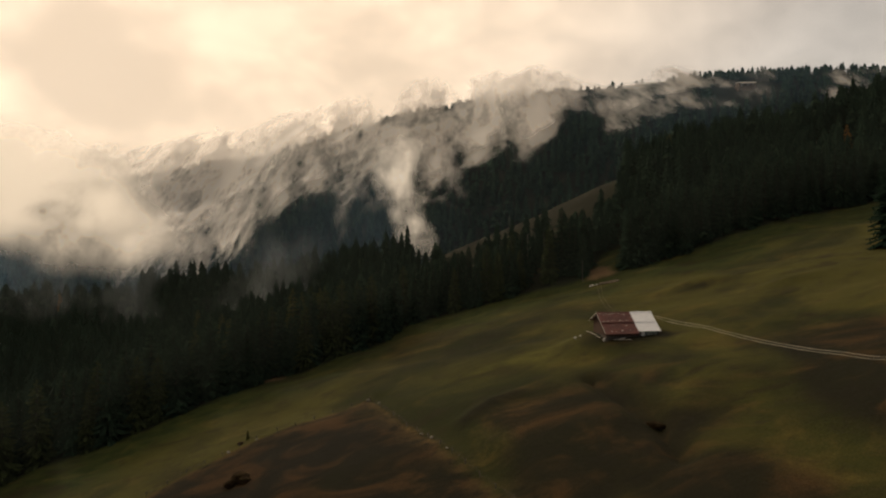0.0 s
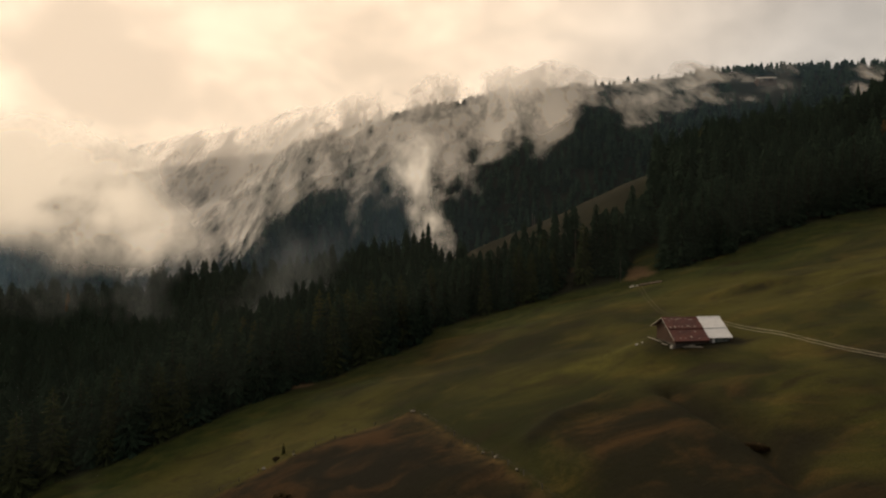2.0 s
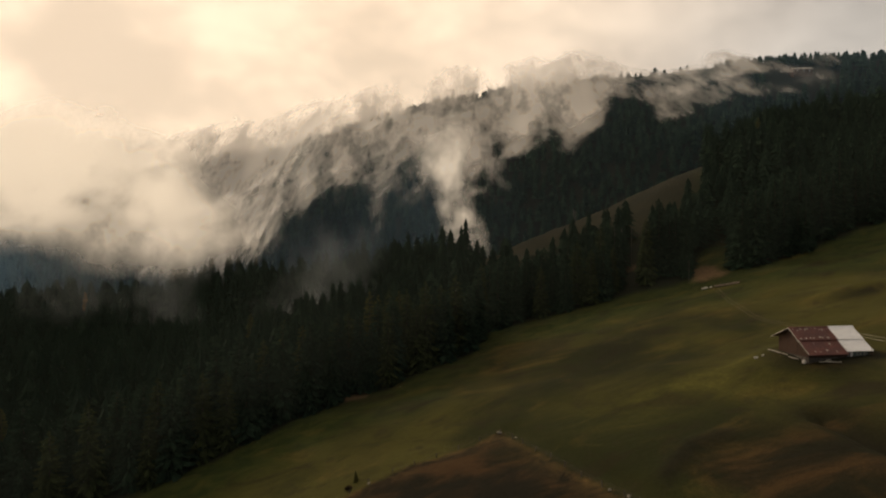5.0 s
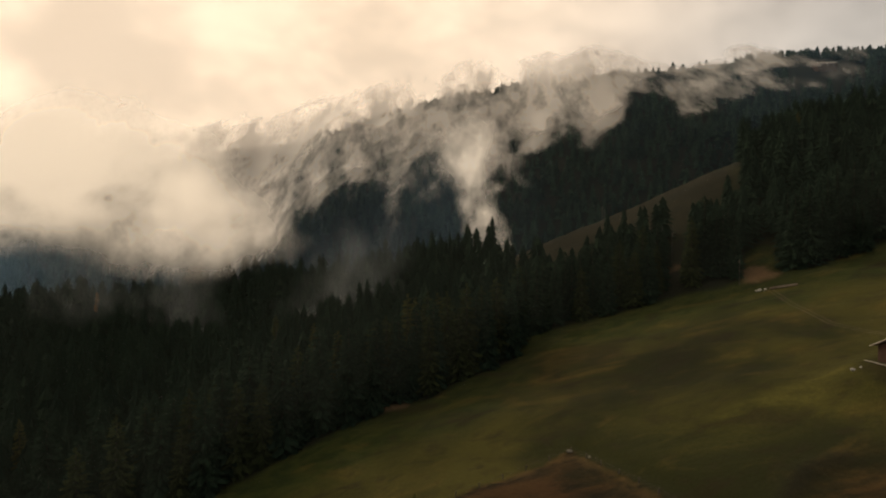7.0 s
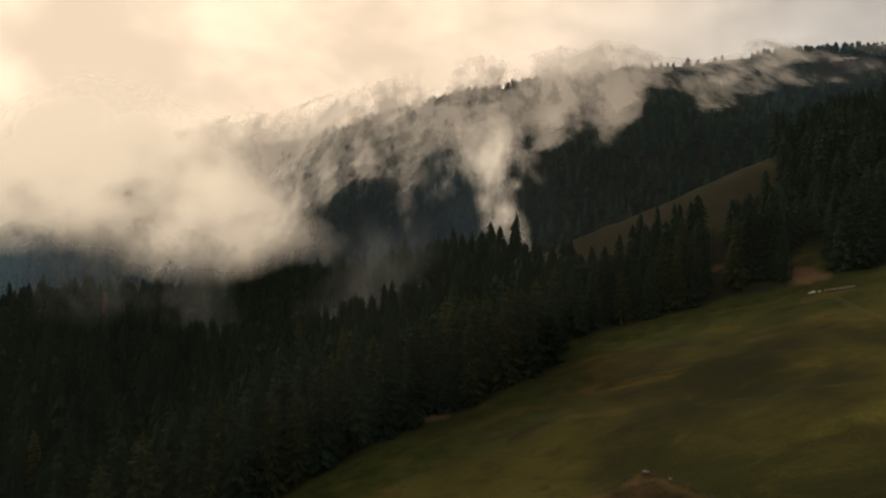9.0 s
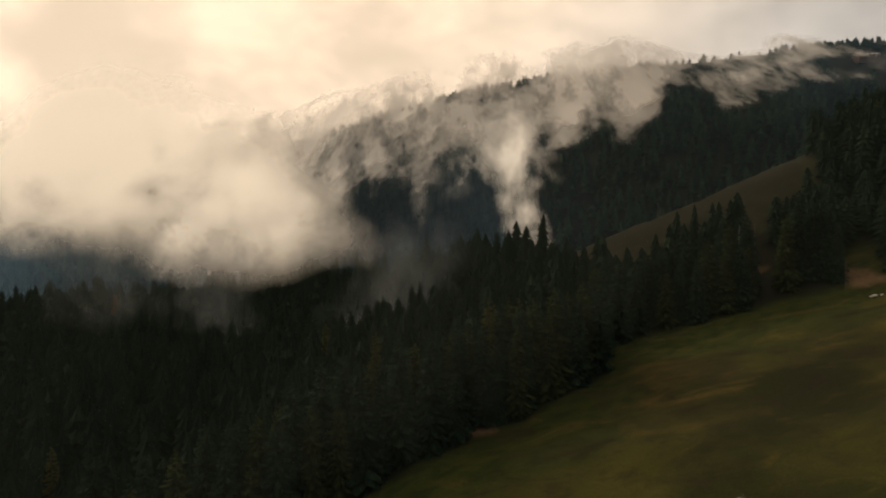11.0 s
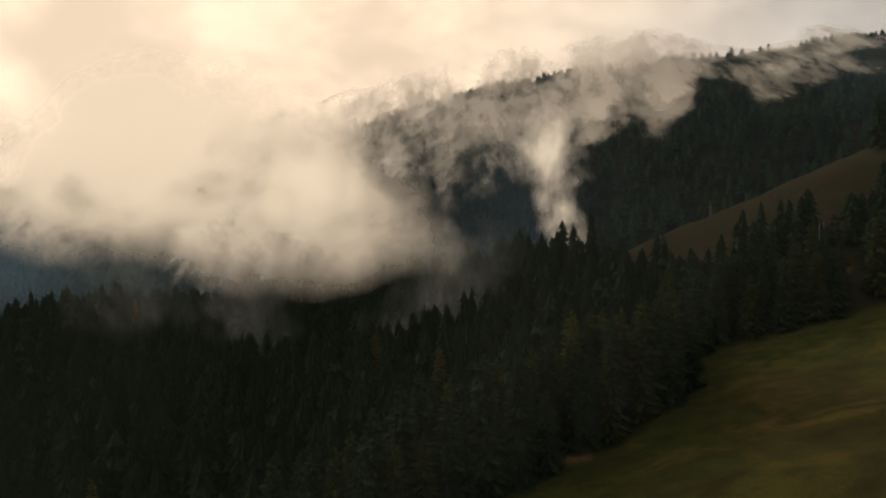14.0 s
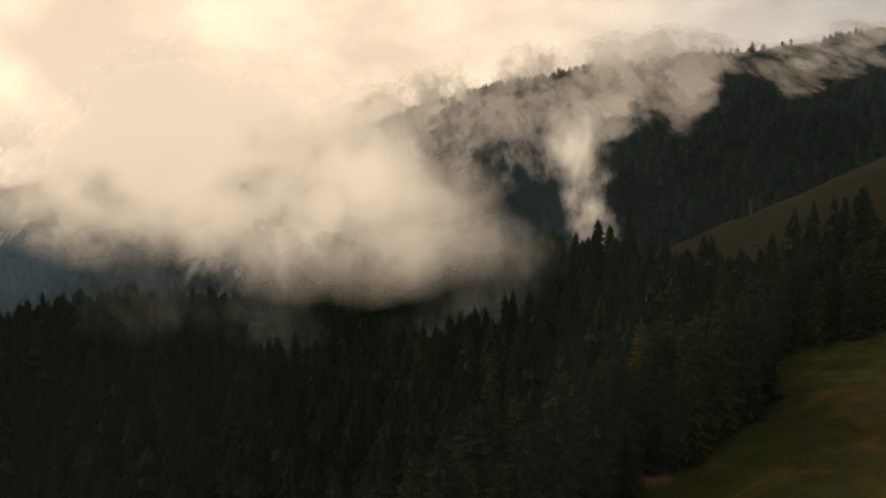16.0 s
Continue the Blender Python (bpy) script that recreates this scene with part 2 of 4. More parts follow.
def lane(x, y):
    """1 on the grassy lane that climbs through the woods; 1 in the narrow gap beside it."""
    a = 1 - step(np.abs(x - 65 - 0.58 * (y - 237)), 5.5, 8.0)
    a = a * step(272 - y, 0, 8)
    b = 1 - step(np.abs(x - 41 - 0.45 * (y - 250)), 3.0, 5.0)
    b = b * step(304 - y, 0, 8) * step(y, 232, 238)
    return a, b


def height(x, y):
    """The ground's height at places x, y."""
    x, y = np.asarray(x, float), np.asarray(y, float)
    a, b = spur(x, y), far_side(x, y)
    z = np.maximum(a, b) + np.log1p(np.exp(-np.abs(a - b) / 9)) * 9
    z = np.maximum(z, -330 + 20 * vnoise(x, y, 400, 6))
    near = step(400 - np.hypot(x - 20, y - 150), 0, 150)
    hum = vnoise(x * 0.6 - y * 0.25, y + 0.3 * x, 17, 8) * 0.75 + vnoise(x * 0.6, y, 7, 9) * 0.22 + vnoise(x, y, 45, 10) * 1.0
    yard = 0.0
    ditch = 2.4 * np.exp(-((line_distance(x, y, DITCH) + 0.5 * vnoise(x, y, 5, 15)) / 2.2) ** 2) + 1.1 * np.exp(-(line_distance(x, y, BANK_FOOT) / 2.0) ** 2)
    yard = yard + 1.5 * np.exp(-(((x - 84) / 9) ** 2 + ((y - 186) / 3.5) ** 2)) + 1.2 * np.exp(-(((x - 100) / 8) ** 2 + ((y - 163) / 3) ** 2)) + 0.9 * np.exp(-(line_distance(x, y, ((4.3, 120.3), (10.7, 125.8), (17.0, 126.3))) / 1.6) ** 2)
    z = z + near * hum + yard - ditch
    flat = np.exp(-(((x - 48) / 15) ** 2 + ((y - 147) / 11) ** 2) ** 2)      # the levelled yard of the barn
    return z + flat * (-21.45 + 0.02 * (x - 48) + 0.10 * (y - 146) + 0.1 * hum - z) + EYE


def ground_z(x, y):
    return float(height(np.array([x]), np.array([y]))[0])


# metres: the line along which the forest meets the meadow
EDGE_X = (-260, -170, -135, -114, -97, -77, -60, -42, -27, -22, -17, -12, 4, 34, 60, 74, 100, 130, 157, 194, 260, 420)
EDGE_Y = (60, 105, 143, 160, 170, 183, 194, 201, 212, 216, 235, 238, 241, 240, 240, 238, 236, 245, 254, 258, 262, 280)


def wooded(x, y):
    """How far beyond the meadow's edge a place lies, in metres."""
    return y - np.interp(x, EDGE_X, EDGE_Y)


def knoll(x, y):
    """1 on the bare knoll behind the first trees, 0 off it."""
    r = np.hypot((x - 43) / 62, (y - 330) / 40) + 0.10 * vnoise(x, y, 22, 11)
    return 1 - step(r, 0.9, 1.06)


# the fenced corner of rough pasture, and the wet ditch beside it
PASTURE = ((-19.5, 150.0), (-46.8, 142.8), (-61.3, 135.5), (-80.0, 116.0), (-150.0, 10.0), (90.0, -20.0), (21.0, 76.0), (6.6, 100.8), (1.7, 109.5), (-8.0, 125.3))


def pasture(x, y):
    """1 inside the rough pasture."""
    inside, far = np.zeros(np.shape(x), bool), np.full(np.shape(x), 1e9)
    for a, b in zip(PASTURE, PASTURE[1:] + PASTURE[:1]):
        cross = ((a[1] > y) != (b[1] > y)) & (x < (b[0] - a[0]) * (y - a[1]) / (b[1] - a[1] + 1e-9) + a[0])
        inside ^= cross
        far = np.minimum(far, segment_distance(x, y, a, b))
    return step(np.where(inside, far, -far) + vnoise(x, y, 6, 12) * 0.8, -0.3, 0.8), np.exp(-far / 1.7)


def mesh_object(name, verts, faces, mat, smooth=False, **attributes):
    """One object from arrays of places and of triangles or quads."""
    verts, faces = np.asarray(verts, np.float32), np.asarray(faces, np.int32)
    me = bpy.data.meshes.new(name)
    n = faces.shape[1]
    me.vertices.add(len(verts))
    me.vertices.foreach_set("co", verts.ravel())
    me.loops.add(faces.size)
    me.loops.foreach_set("vertex_index", faces.ravel())
    me.polygons.add(len(faces))
    me.polygons.foreach_set("loop_start", np.arange(0, faces.size, n, dtype=np.int32))
    me.polygons.foreach_set("use_smooth", np.full(len(faces), smooth))
    for key, values in attributes.items():
        me.attributes.new(key, "FLOAT", "POINT").data.foreach_set("value", np.asarray(values, np.float32))
    me.materials.append(mat)
    me.update(calc_edges=True)
    me.validate()
    return new(name, me)


def sheet(xs, ys, fz):
    """Vertices and quads of a grid over xs and ys with heights from fz."""
    gx, gy = np.meshgrid(xs, ys)
    v = np.stack([gx, gy, fz(gx, gy)], -1).reshape(-1, 3)
    i = np.arange(len(ys) - 1)[:, None] * len(xs) + np.arange(len(xs) - 1)[None]
    f = np.stack([i, i + 1, i + 1 + len(xs), i + len(xs)], -1).reshape(-1, 4)
    return v, f


def graded(lo, a, b, hi, fine, grow):
    """Steps of fine size between a and b that grow outwards to lo and hi."""
    mid = list(np.arange(a, b + fine, fine))
    for end, sign in ((hi, 1), (lo, -1)):
        s, p, out = fine, (mid[-1] if sign > 0 else mid[0]), []
        while (end - p) * sign > 0:
            s *= grow
            p += s * sign
            out.append(p)
        mid = mid + out if sign > 0 else out[::-1] + mid
    return np.array(mid)


gv, gf = sheet(graded(-4600, -150, 215, 4600, 1.5, 1.045), graded(-2500, 85, 275, 4600, 1.5, 1.04), height)
gx, gy = gv[:, 0], gv[:, 1]
bare, open_lane = knoll(gx, gy), lane(gx, gy)[0]
rough, rim = pasture(gx, gy)
brown_and_shade = 0.92 * step(vnoise(gx, gy, 19, 17) + 0.5 * vnoise(gx, gy, 8, 18), -0.55, 0.35) * step(gx, 0, 14) * step(135 - gy, 0, 20)
brown_and_shade = np.maximum(brown_and_shade, 0.85 * np.exp(-(line_distance(gx, gy, DITCH) / 5) ** 2))
brown_and_shade = np.maximum(brown_and_shade, np.exp(-(((gx - 86) / 11) ** 2 + ((gy - 183) / 5) ** 2)) * step(vnoise(gx, gy, 4, 19), -0.6, 0.5))
# trampled ground and the shade at the barn's foot, painted brown
brown_and_shade = np.maximum(brown_and_shade, 0.9 * (1 - step(np.hypot((gx - 47) / 12, (gy - 144.5) / 7.5) + 0.25 * vnoise(gx, gy, 4, 23), 0.6, 1.15)))
# brownish meadow below the woods, with the forest's shade painted in
brown_and_shade = np.maximum(brown_and_shade, 0.6 * np.exp(-(((gx - 8) / 40) ** 2 + ((gy - 200) / 32) ** 2)) * step(vnoise(gx, gy, 16, 27) + 0.5 * vnoise(gx, gy, 6, 28), -0.6, 0.5))
straw = np.exp(-(line_distance(gx, gy, ((4.3, 119.3), (10.7, 124.8), (17.0, 125.3))) / 1.6) ** 2)
ground = mesh_object(
    "ground", gv, gf, M_GROUND, True,
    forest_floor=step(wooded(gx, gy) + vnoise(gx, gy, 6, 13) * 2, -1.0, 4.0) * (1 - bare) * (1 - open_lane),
    # along the forest edge: greener grass, with the woods' shade painted in
    bare_hill=np.maximum(bare, straw), rim=rim, golden=0.85 * np.maximum(np.exp(-(((gx - 20) / 20) ** 2 + ((gy - 148 - 0.2 * (gx - 20)) / 9) ** 2)), np.exp(-(line_distance(gx, gy, ((76, 188), (92, 191), (106, 176))) / 3) ** 2) * step(vnoise(gx, gy, 5, 29), -0.5, 0.4)), fresh_and_shaded=step(wooded(gx, gy) + 44 + 10 * vnoise(gx, gy, 14, 24), 0, 26) * step(300 - gx, 0, 60), rough_and_shade=np.maximum(rough, brown_and_shade),
    earth=np.maximum(1 - step(np.hypot((gx - 67) / 6.5, (gy - 244) / 9) + 0.3 * vnoise(gx, gy, 3, 14), 0.6, 1.2),
                     np.maximum(0.8 * (1 - step(np.hypot((gx + 60) / 4.5, (gy - 197) / 2.5) + 0.4 * vnoise(gx, gy, 2.5, 16), 0.6, 1.2)),
                                0.7 * (1 - step(np.hypot((gx - 47) / 6, (gy - 270) / 2.5) + 0.4 * vnoise(gx, gy, 2.5, 16), 0.6, 1.2)))))
tagged(ground, "sloping alpine meadow of green and straw coloured autumn grass", "ground", kind="structure")


# ---- spruces and larches ----
def part(name, data, parent, mat=None, label=""):
    """A mesh as a part of a thing."""
    if isinstance(data, bmesh.types.BMesh):
        me = bpy.data.meshes.new(name)
        data.to_mesh(me)
        data.free()
        data = me
        data.materials.append(mat)
    ob = new(name, data)
    ob.parent = parent
    return tagged(ob, label)


def tube(points, radii, sides=7):
    """Vertices and triangles of a tapered tube."""
    v, f = [], []
    for p, r in zip(points, radii):
        for k in range(sides):
            a = 2 * math.pi * k / sides
            v.append((p[0] + r * math.cos(a), p[1] + r * math.sin(a), p[2]))
    for i in range(len(points) - 1):
        for k in range(sides):
            a, b = i * sides + k, i * sides + (k + 1) % sides
            f += [(a, b, b + sides), (a, b + sides, a + sides)]
    return v, f


def conifer_mesh(seed, tall, wide, tiers, boughs, airy, mat):
    """A crown of drooping boughs, each a bent spray with side twigs."""
    rnd = random.Random(seed)
    v, f, tone = [], [], []
    bare = tall * rnd.uniform(0.05, 0.10)
    for tier in range(tiers):
        s = tier / (tiers - 1)
        z0 = bare + (tall - bare) * (s ** 0.93)
        reach = wide * (1 - s) ** 0.52 * rnd.uniform(0.82, 1.12) + 0.28
        count = max(4, int(boughs * (0.45 + 0.55 * (1 - s))))
        turn = rnd.uniform(0, 6.28)
        for b in range(count):
            a = turn + 6.283 * b / count + rnd.uniform(-0.3, 0.3)
            r = reach * rnd.uniform(0.62, 1.12)
            zz = z0 + rnd.uniform(-0.5, 0.5) * (tall / tiers)
            droop = r * rnd.uniform(0.25, 0.55) * (1.0 - 0.9 * s)
            ca, sa = math.cos(a), math.sin(a)
            half = max(0.14, r * rnd.uniform(0.13, 0.22)) * airy
            pts = []
            for q, w in ((0.08, 0.35), (0.45, 1.0), (0.78, 0.8), (1.0, 0.06)):
                zq = zz - droop * q * q + (0.28 * droop * max(0, q - 0.7))
                pts.append((q * r, w * half, zq))
            base = len(v)
            for q, w, zq in pts:
                sag = 0.45 * w + rnd.uniform(0, 0.2)
                for side in (-1, 0, 1):
                    v.append((ca * q - sa * w * side, sa * q + ca * w * side, zq - (sag if side else 0)))
            for i in range(3):
                for c in (0, 1):
                    p = base + 3 * i + c
                    f += [(p, p + 1, p + 4), (p, p + 4, p + 3)]
            # hanging twigs under the bough
            for _ in range(3):
                q = rnd.uniform(0.35, 0.95) * r
                o = rnd.uniform(-1, 1) * half
                zq = zz - droop * (q / r) ** 2
                h = rnd.uniform(0.5, 1.3) * (0.5 + 0.5 * (1 - s))
                n = len(v)
                v += [(ca * (q - 0.3) - sa * o, sa * (q - 0.3) + ca * o, zq), (ca * (q + 0.3) - sa * o, sa * (q + 0.3) + ca * o, zq),
                      (ca * q - sa * o * 1.1, sa * q + ca * o * 1.1, zq - h)]
                f.append((n, n + 1, n + 2))
            t = rnd.random() * 0.5
            tone += [t] * (len(v) - len(tone))
    n = len(v)
    v += [(0.14, 0, tall - 0.8), (-0.07, 0.12, tall - 0.8), (-0.07, -0.12, tall - 0.8), (0, 0, tall + 0.5)]
    f += [(n, n + 1, n + 3), (n + 1, n + 2, n + 3), (n + 2, n, n + 3)]
    tone += [0.2] * 4
    ob = mesh_object("crown", v, f, mat, False, tone=tone)
    return ob


def conifer(name, seed, tall, wide, tiers, boughs, airy, mat, label, group):
    tree = new(name)
    crown = conifer_mesh(seed, tall, wide, tiers, boughs, airy, mat)
    crown.parent = tree
    rnd = random.Random(seed + 50)
    pts = [(rnd.uniform(-0.1, 0.1), rnd.uniform(-0.1, 0.1), z) for z in (-1.5, 0.2, tall * 0.3, tall * 0.65, tall * 0.96)]
    tv, tf = tube(pts, (0.52, 0.40, 0.30, 0.17, 0.04))
    trunk = mesh_object("trunk", tv, tf, M_BARK, True)
    trunk.parent = tree
    return tagged(tree, label, "tree", group)


SPRUCES = [conifer("spruce_tree", 10 + k, tall, wide, tiers, 18, 1.0, M_SPRUCE,
                   "tall dark green spruce with drooping boughs by the meadow", "spruces along the forest edge")
           for k, (tall, wide, tiers) in enumerate(((26, 5.0, 28), (24, 4.3, 26), (28, 4.8, 30), (22, 5.2, 24)))]
GREEN_LARCH = conifer("green_larch", 33, 23, 4.6, 22, 16, 0.9, M_DULL, "full crowned dull green larch at the forest edge", "larches in the forest")
LARCH = conifer("larch_tree", 31, 25, 3.6, 22, 13, 0.8, M_LARCH, "yellowing green larch among darker spruces", "larches in the forest")
GOLD = conifer("golden_larch", 35, 20, 3.0, 19, 12, 0.8, M_GOLD, "golden orange autumn larch among dark spruces", "larches in the forest")

rng = np.random.RandomState(21)


def scatter(x0, x1, y0, y1, gap, keep):
    """Places on a shaken grid that keep() lets stand."""
    xs, ys = np.meshgrid(np.arange(x0, x1, gap), np.arange(y0, y1, gap))
    x = xs.ravel() + rng.uniform(-0.45, 0.45, xs.size) * gap
    y = ys.ravel() + rng.uniform(-0.45, 0.45, xs.size) * gap
    ok = keep(x, y)
    return x[ok], y[ok]


def clearing(x, y):
    """Open places inside the woods."""
    hut = (np.hypot(x - 239, y - 352) < 14) | (np.hypot((x - 298) / 1.5, y - 558) < 22)
    return (np.maximum(*lane(x, y)) > 0.3) | hut | ((knoll(x, y) > 0.4) & (y > 297)) | ((np.hypot((x - 43) / 85, (y - 345) / 62) < 1) & (y > 335))


def near_woods(x, y):
    w = wooded(x, y)
    return (w > 2.5) & (y < np.interp(x, CREST_X, CREST_Y) + 55) & ~clearing(x, y)


nx, ny = scatter(-330, 330, 90, 470, 5.9, near_woods)
depth = wooded(nx, ny)
front = (depth < 19) & (nx > -150) & (nx < 215)
order = np.argsort(depth + 40 * ~front)[:285]
single = np.zeros(len(nx), bool)
single[order] = True


def place(kind, x, y, size, lean=0.0):
    m = pose(x, y, ground_z(x, y) - 0.2, lean, 0, random.uniform(0, 360)) @ Matrix.Diagonal((size * random.uniform(0.9, 1.12), size * random.uniform(0.9, 1.12), size, 1))
    return copy_thing(kind, m)


used = set()
for x, y in zip(nx[single], ny[single]):
    k = random.randrange(4)
    size = random.uniform(0.72, 1.12)
    if k not in used:
        used.add(k)
        SPRUCES[k].matrix_basis = pose(x, y, ground_z(x, y) - 0.2, 0, 0, random.uniform(0, 360))
        continue
    if random.random() < 0.24 and x < 60:
        place(GREEN_LARCH, x, y, size)
        continue
    place(SPRUCES[k], x, y, size * (0.98 if x > 0 and y > 243 and x < 70 else 1.0))


def joined_woods(name, x, y, tall, wide, tiers, points, mat, label):
    """Many simple ragged conifers in one mesh, for woods that nobody could count."""
    n = len(x)
    z = height(x, y)
    low = 1 - 0.5 * step(y - np.interp(x, RIDGE_X, RIDGE_Y), -70, -15)
    low = low - 0.04 * step(x, -25, 10) * step(y, 246, 262) * step(200 - x, 0, 40) * step(340 - y, 0, 10)
    low = low - 0.22 * step(x, -5, 10) * step(112 - x, 0, 10) * step(y, 258, 270) * step(312 - y, 0, 6)
    h = tall * low * (0.80 + 0.22 * vnoise(x, y, 30, 40) + rng.uniform(-0.26, 0.22, n))
    w = wide * rng.uniform(0.85, 1.45, n) * (0.6 + 0.4 * h / tall)
    vs, fs, ts = [], [], []
    tone = rng.rand(n) * 0.5
    count = 0
    for t in range(tiers):
        s = t / tiers
        zt = z + h * (0.10 + 0.90 * ((t + 1.35) / (tiers + 0.35)))
        zb = z + h * (0.04 + 0.90 * s)
        rad = w * (1 - s) ** 0.54
        a0 = rng.uniform(0, 6.28, n)
        ring = []
        for k in range(points):
            a = a0 + 6.283 * k / points
            rr = rad * (rng.uniform(0.8, 1.15, n) if k % 2 == 0 else rng.uniform(0.4, 0.66, n))
            lift = (0.0 if k % 2 == 0 else 0.055) * h * (1 - s) + rng.uniform(-0.02, 0.02, n) * h
            ring.append(np.stack([x + rr * np.cos(a), y + rr * np.sin(a), zb + lift], -1))
        apex = np.stack([x + rng.uniform(-0.2, 0.2, n), y + rng.uniform(-0.2, 0.2, n), np.minimum(zt, z + h)], -1)
        block = np.stack(ring + [apex], 1)
        vs.append(block.reshape(-1, 3))
        base = count + np.arange(n) * (points + 1)
        for k in range(points):
            fs.append(np.stack([base + k, base + (k + 1) % points, base + points], -1))
        ts.append(np.repeat(tone + rng.uniform(-0.06, 0.06, n), points + 1))
        count += n * (points + 1)
    return tagged(mesh_object(name, np.concatenate(vs), np.concatenate(fs), mat, False, tone=np.concatenate(ts)), label, "forest", kind="stuff")


joined_woods("spruce_forest", nx[~single], ny[~single], 27, 5.0, 9, 12, M_SPRUCE, "dense dark spruce forest on the slope below the meadow")


def far_woods(x, y):
    ry = np.interp(x, RIDGE_X, RIDGE_Y)
    open_top = (x > 150) & (x < 285) & (y > ry - 16 - 10 * vnoise(x, y, 30, 42))
    return (y > np.interp(x, CREST_X, CREST_Y) + 45) & (y < ry + 25) & ~open_top & ~clearing(x, y) & (rng.rand(len(x)) > 0.12 + 0.35 * step(vnoise(x, y, 26, 41), 0.3, 0.9))


fx, fy = scatter(-1150, 720, 370, 1020, 7.2, far_woods)
joined_woods("mountain_forest", fx, fy, 20, 4.4, 5, 8, M_SPRUCE, "misty spruce forest covering the far mountainside")

# larches stand out by their colour
GREEN_LARCH.matrix_basis = pose(-66, 207, ground_z(-66, 207) - 0.2)
for k, (x, y, size) in enumerate(((-108, 250, 1.0), (-54, 217, 1.05), (-75, 200, 0.95), (-52, 222, 0.9), (127, 318, 0.9), (-160, 191, 0.9), (-56, 211, 1.15), (-47, 217, 1.05), (-88, 226, 0.95))):
    if k == 0:
        LARCH.matrix_basis = pose(x, y, ground_z(x, y) - 0.2)
    else:
        place(LARCH, x, y, size)
for x, y, size in ((-50, 215, 1.2), (-44, 211, 1.15), (-38, 213, 1.2), (-33, 219, 1.1), (-62, 206, 1.05), (-28, 222, 1.15)):
    place(GREEN_LARCH, x, y, size)
for k, (x, y, size) in enumerate(((-288, 340, 1.1), (-250, 370, 0.9), (235, 330, 1.0), (-292, 362, 0.9))):
    if k == 0:
        GOLD.matrix_basis = pose(x, y, ground_z(x, y) - 0.2)
    else:
        place(GOLD, x, y, size)


# ---- mist ----
def mist(name, xs, us, where, dense, mat, label):
    """A drifting veil: a grid over x and u, placed by where(), as dense as dense() says."""
    gx, gu = np.meshgrid(xs, us)
    v = np.stack(where(gx, gu), -1).reshape(-1, 3)
    i = np.arange(len(us) - 1)[:, None] * len(xs) + np.arange(len(xs) - 1)[None]
    f = np.stack([i, i + 1, i + 1 + len(xs), i + len(xs)], -1).reshape(-1, 4)
    thick = np.clip(dense(gx, gu), 0, 1).ravel()
    f = f[thick[f].max(1) > 0.0004]           # clear air is left out
    ob = mesh_object(name, v, f, mat, True, thickness=thick)
    return tagged(ob, label, "mist", "mist over the valley", "stuff")


def blob(x, z, cx, cz, rx, rz):
    return np.exp(-((x - cx) / rx) ** 2 - ((z - cz) / rz) ** 2)


def warp(x, z, seed, size, much):
    return (x + much * vnoise(x, z, size, seed) + 0.5 * much * vnoise(x, z, size * 0.4, seed + 1),
            z + much * vnoise(x, z, size, seed + 2) + 0.5 * much * vnoise(x, z, size * 0.4, seed + 3))


def bank_density(x, z):
    fade = step(108 - z, 0, 45) * step(1150 + x, 0, 200) * step(50 - x, 0, 30)
    x, z = warp(x, z, 60, 52, 13)
    bank = 0.62 * step(-x, 140, 260) * step(z, 14, 66) * step(120 - z, 0, 60)
    column = 0.52 * blob(x, z, -27 - 0.20 * (z - 40), 40, np.clip(19 - 0.14 * (z - 10), 11, 22), 52) + 0.30 * blob(x, z, -12, 72, 17, 36)
    wisps = 0.12 * blob(x, z, -112, 8, 42, 22) + 0.20 * blob(x, z, -92, 84, 40, 24)
    return np.maximum(bank, np.maximum(column, wisps)) * fade


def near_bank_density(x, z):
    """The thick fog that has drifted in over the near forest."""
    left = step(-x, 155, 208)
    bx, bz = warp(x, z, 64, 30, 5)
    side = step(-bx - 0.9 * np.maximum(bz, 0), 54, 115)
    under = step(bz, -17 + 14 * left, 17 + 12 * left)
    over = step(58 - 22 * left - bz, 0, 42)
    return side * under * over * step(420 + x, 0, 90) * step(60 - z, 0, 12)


def wisp_density(x, z):
    fall = step(z, -80, -20) * step(26 - z, 0, 36) * step(-x, 25, 95) * step(x, -290, -210)
    x, z = warp(x, z, 70, 34, 16)
    return fall * (0.56 + 0.40 * vnoise(x, z * 0.6, 46, 74))


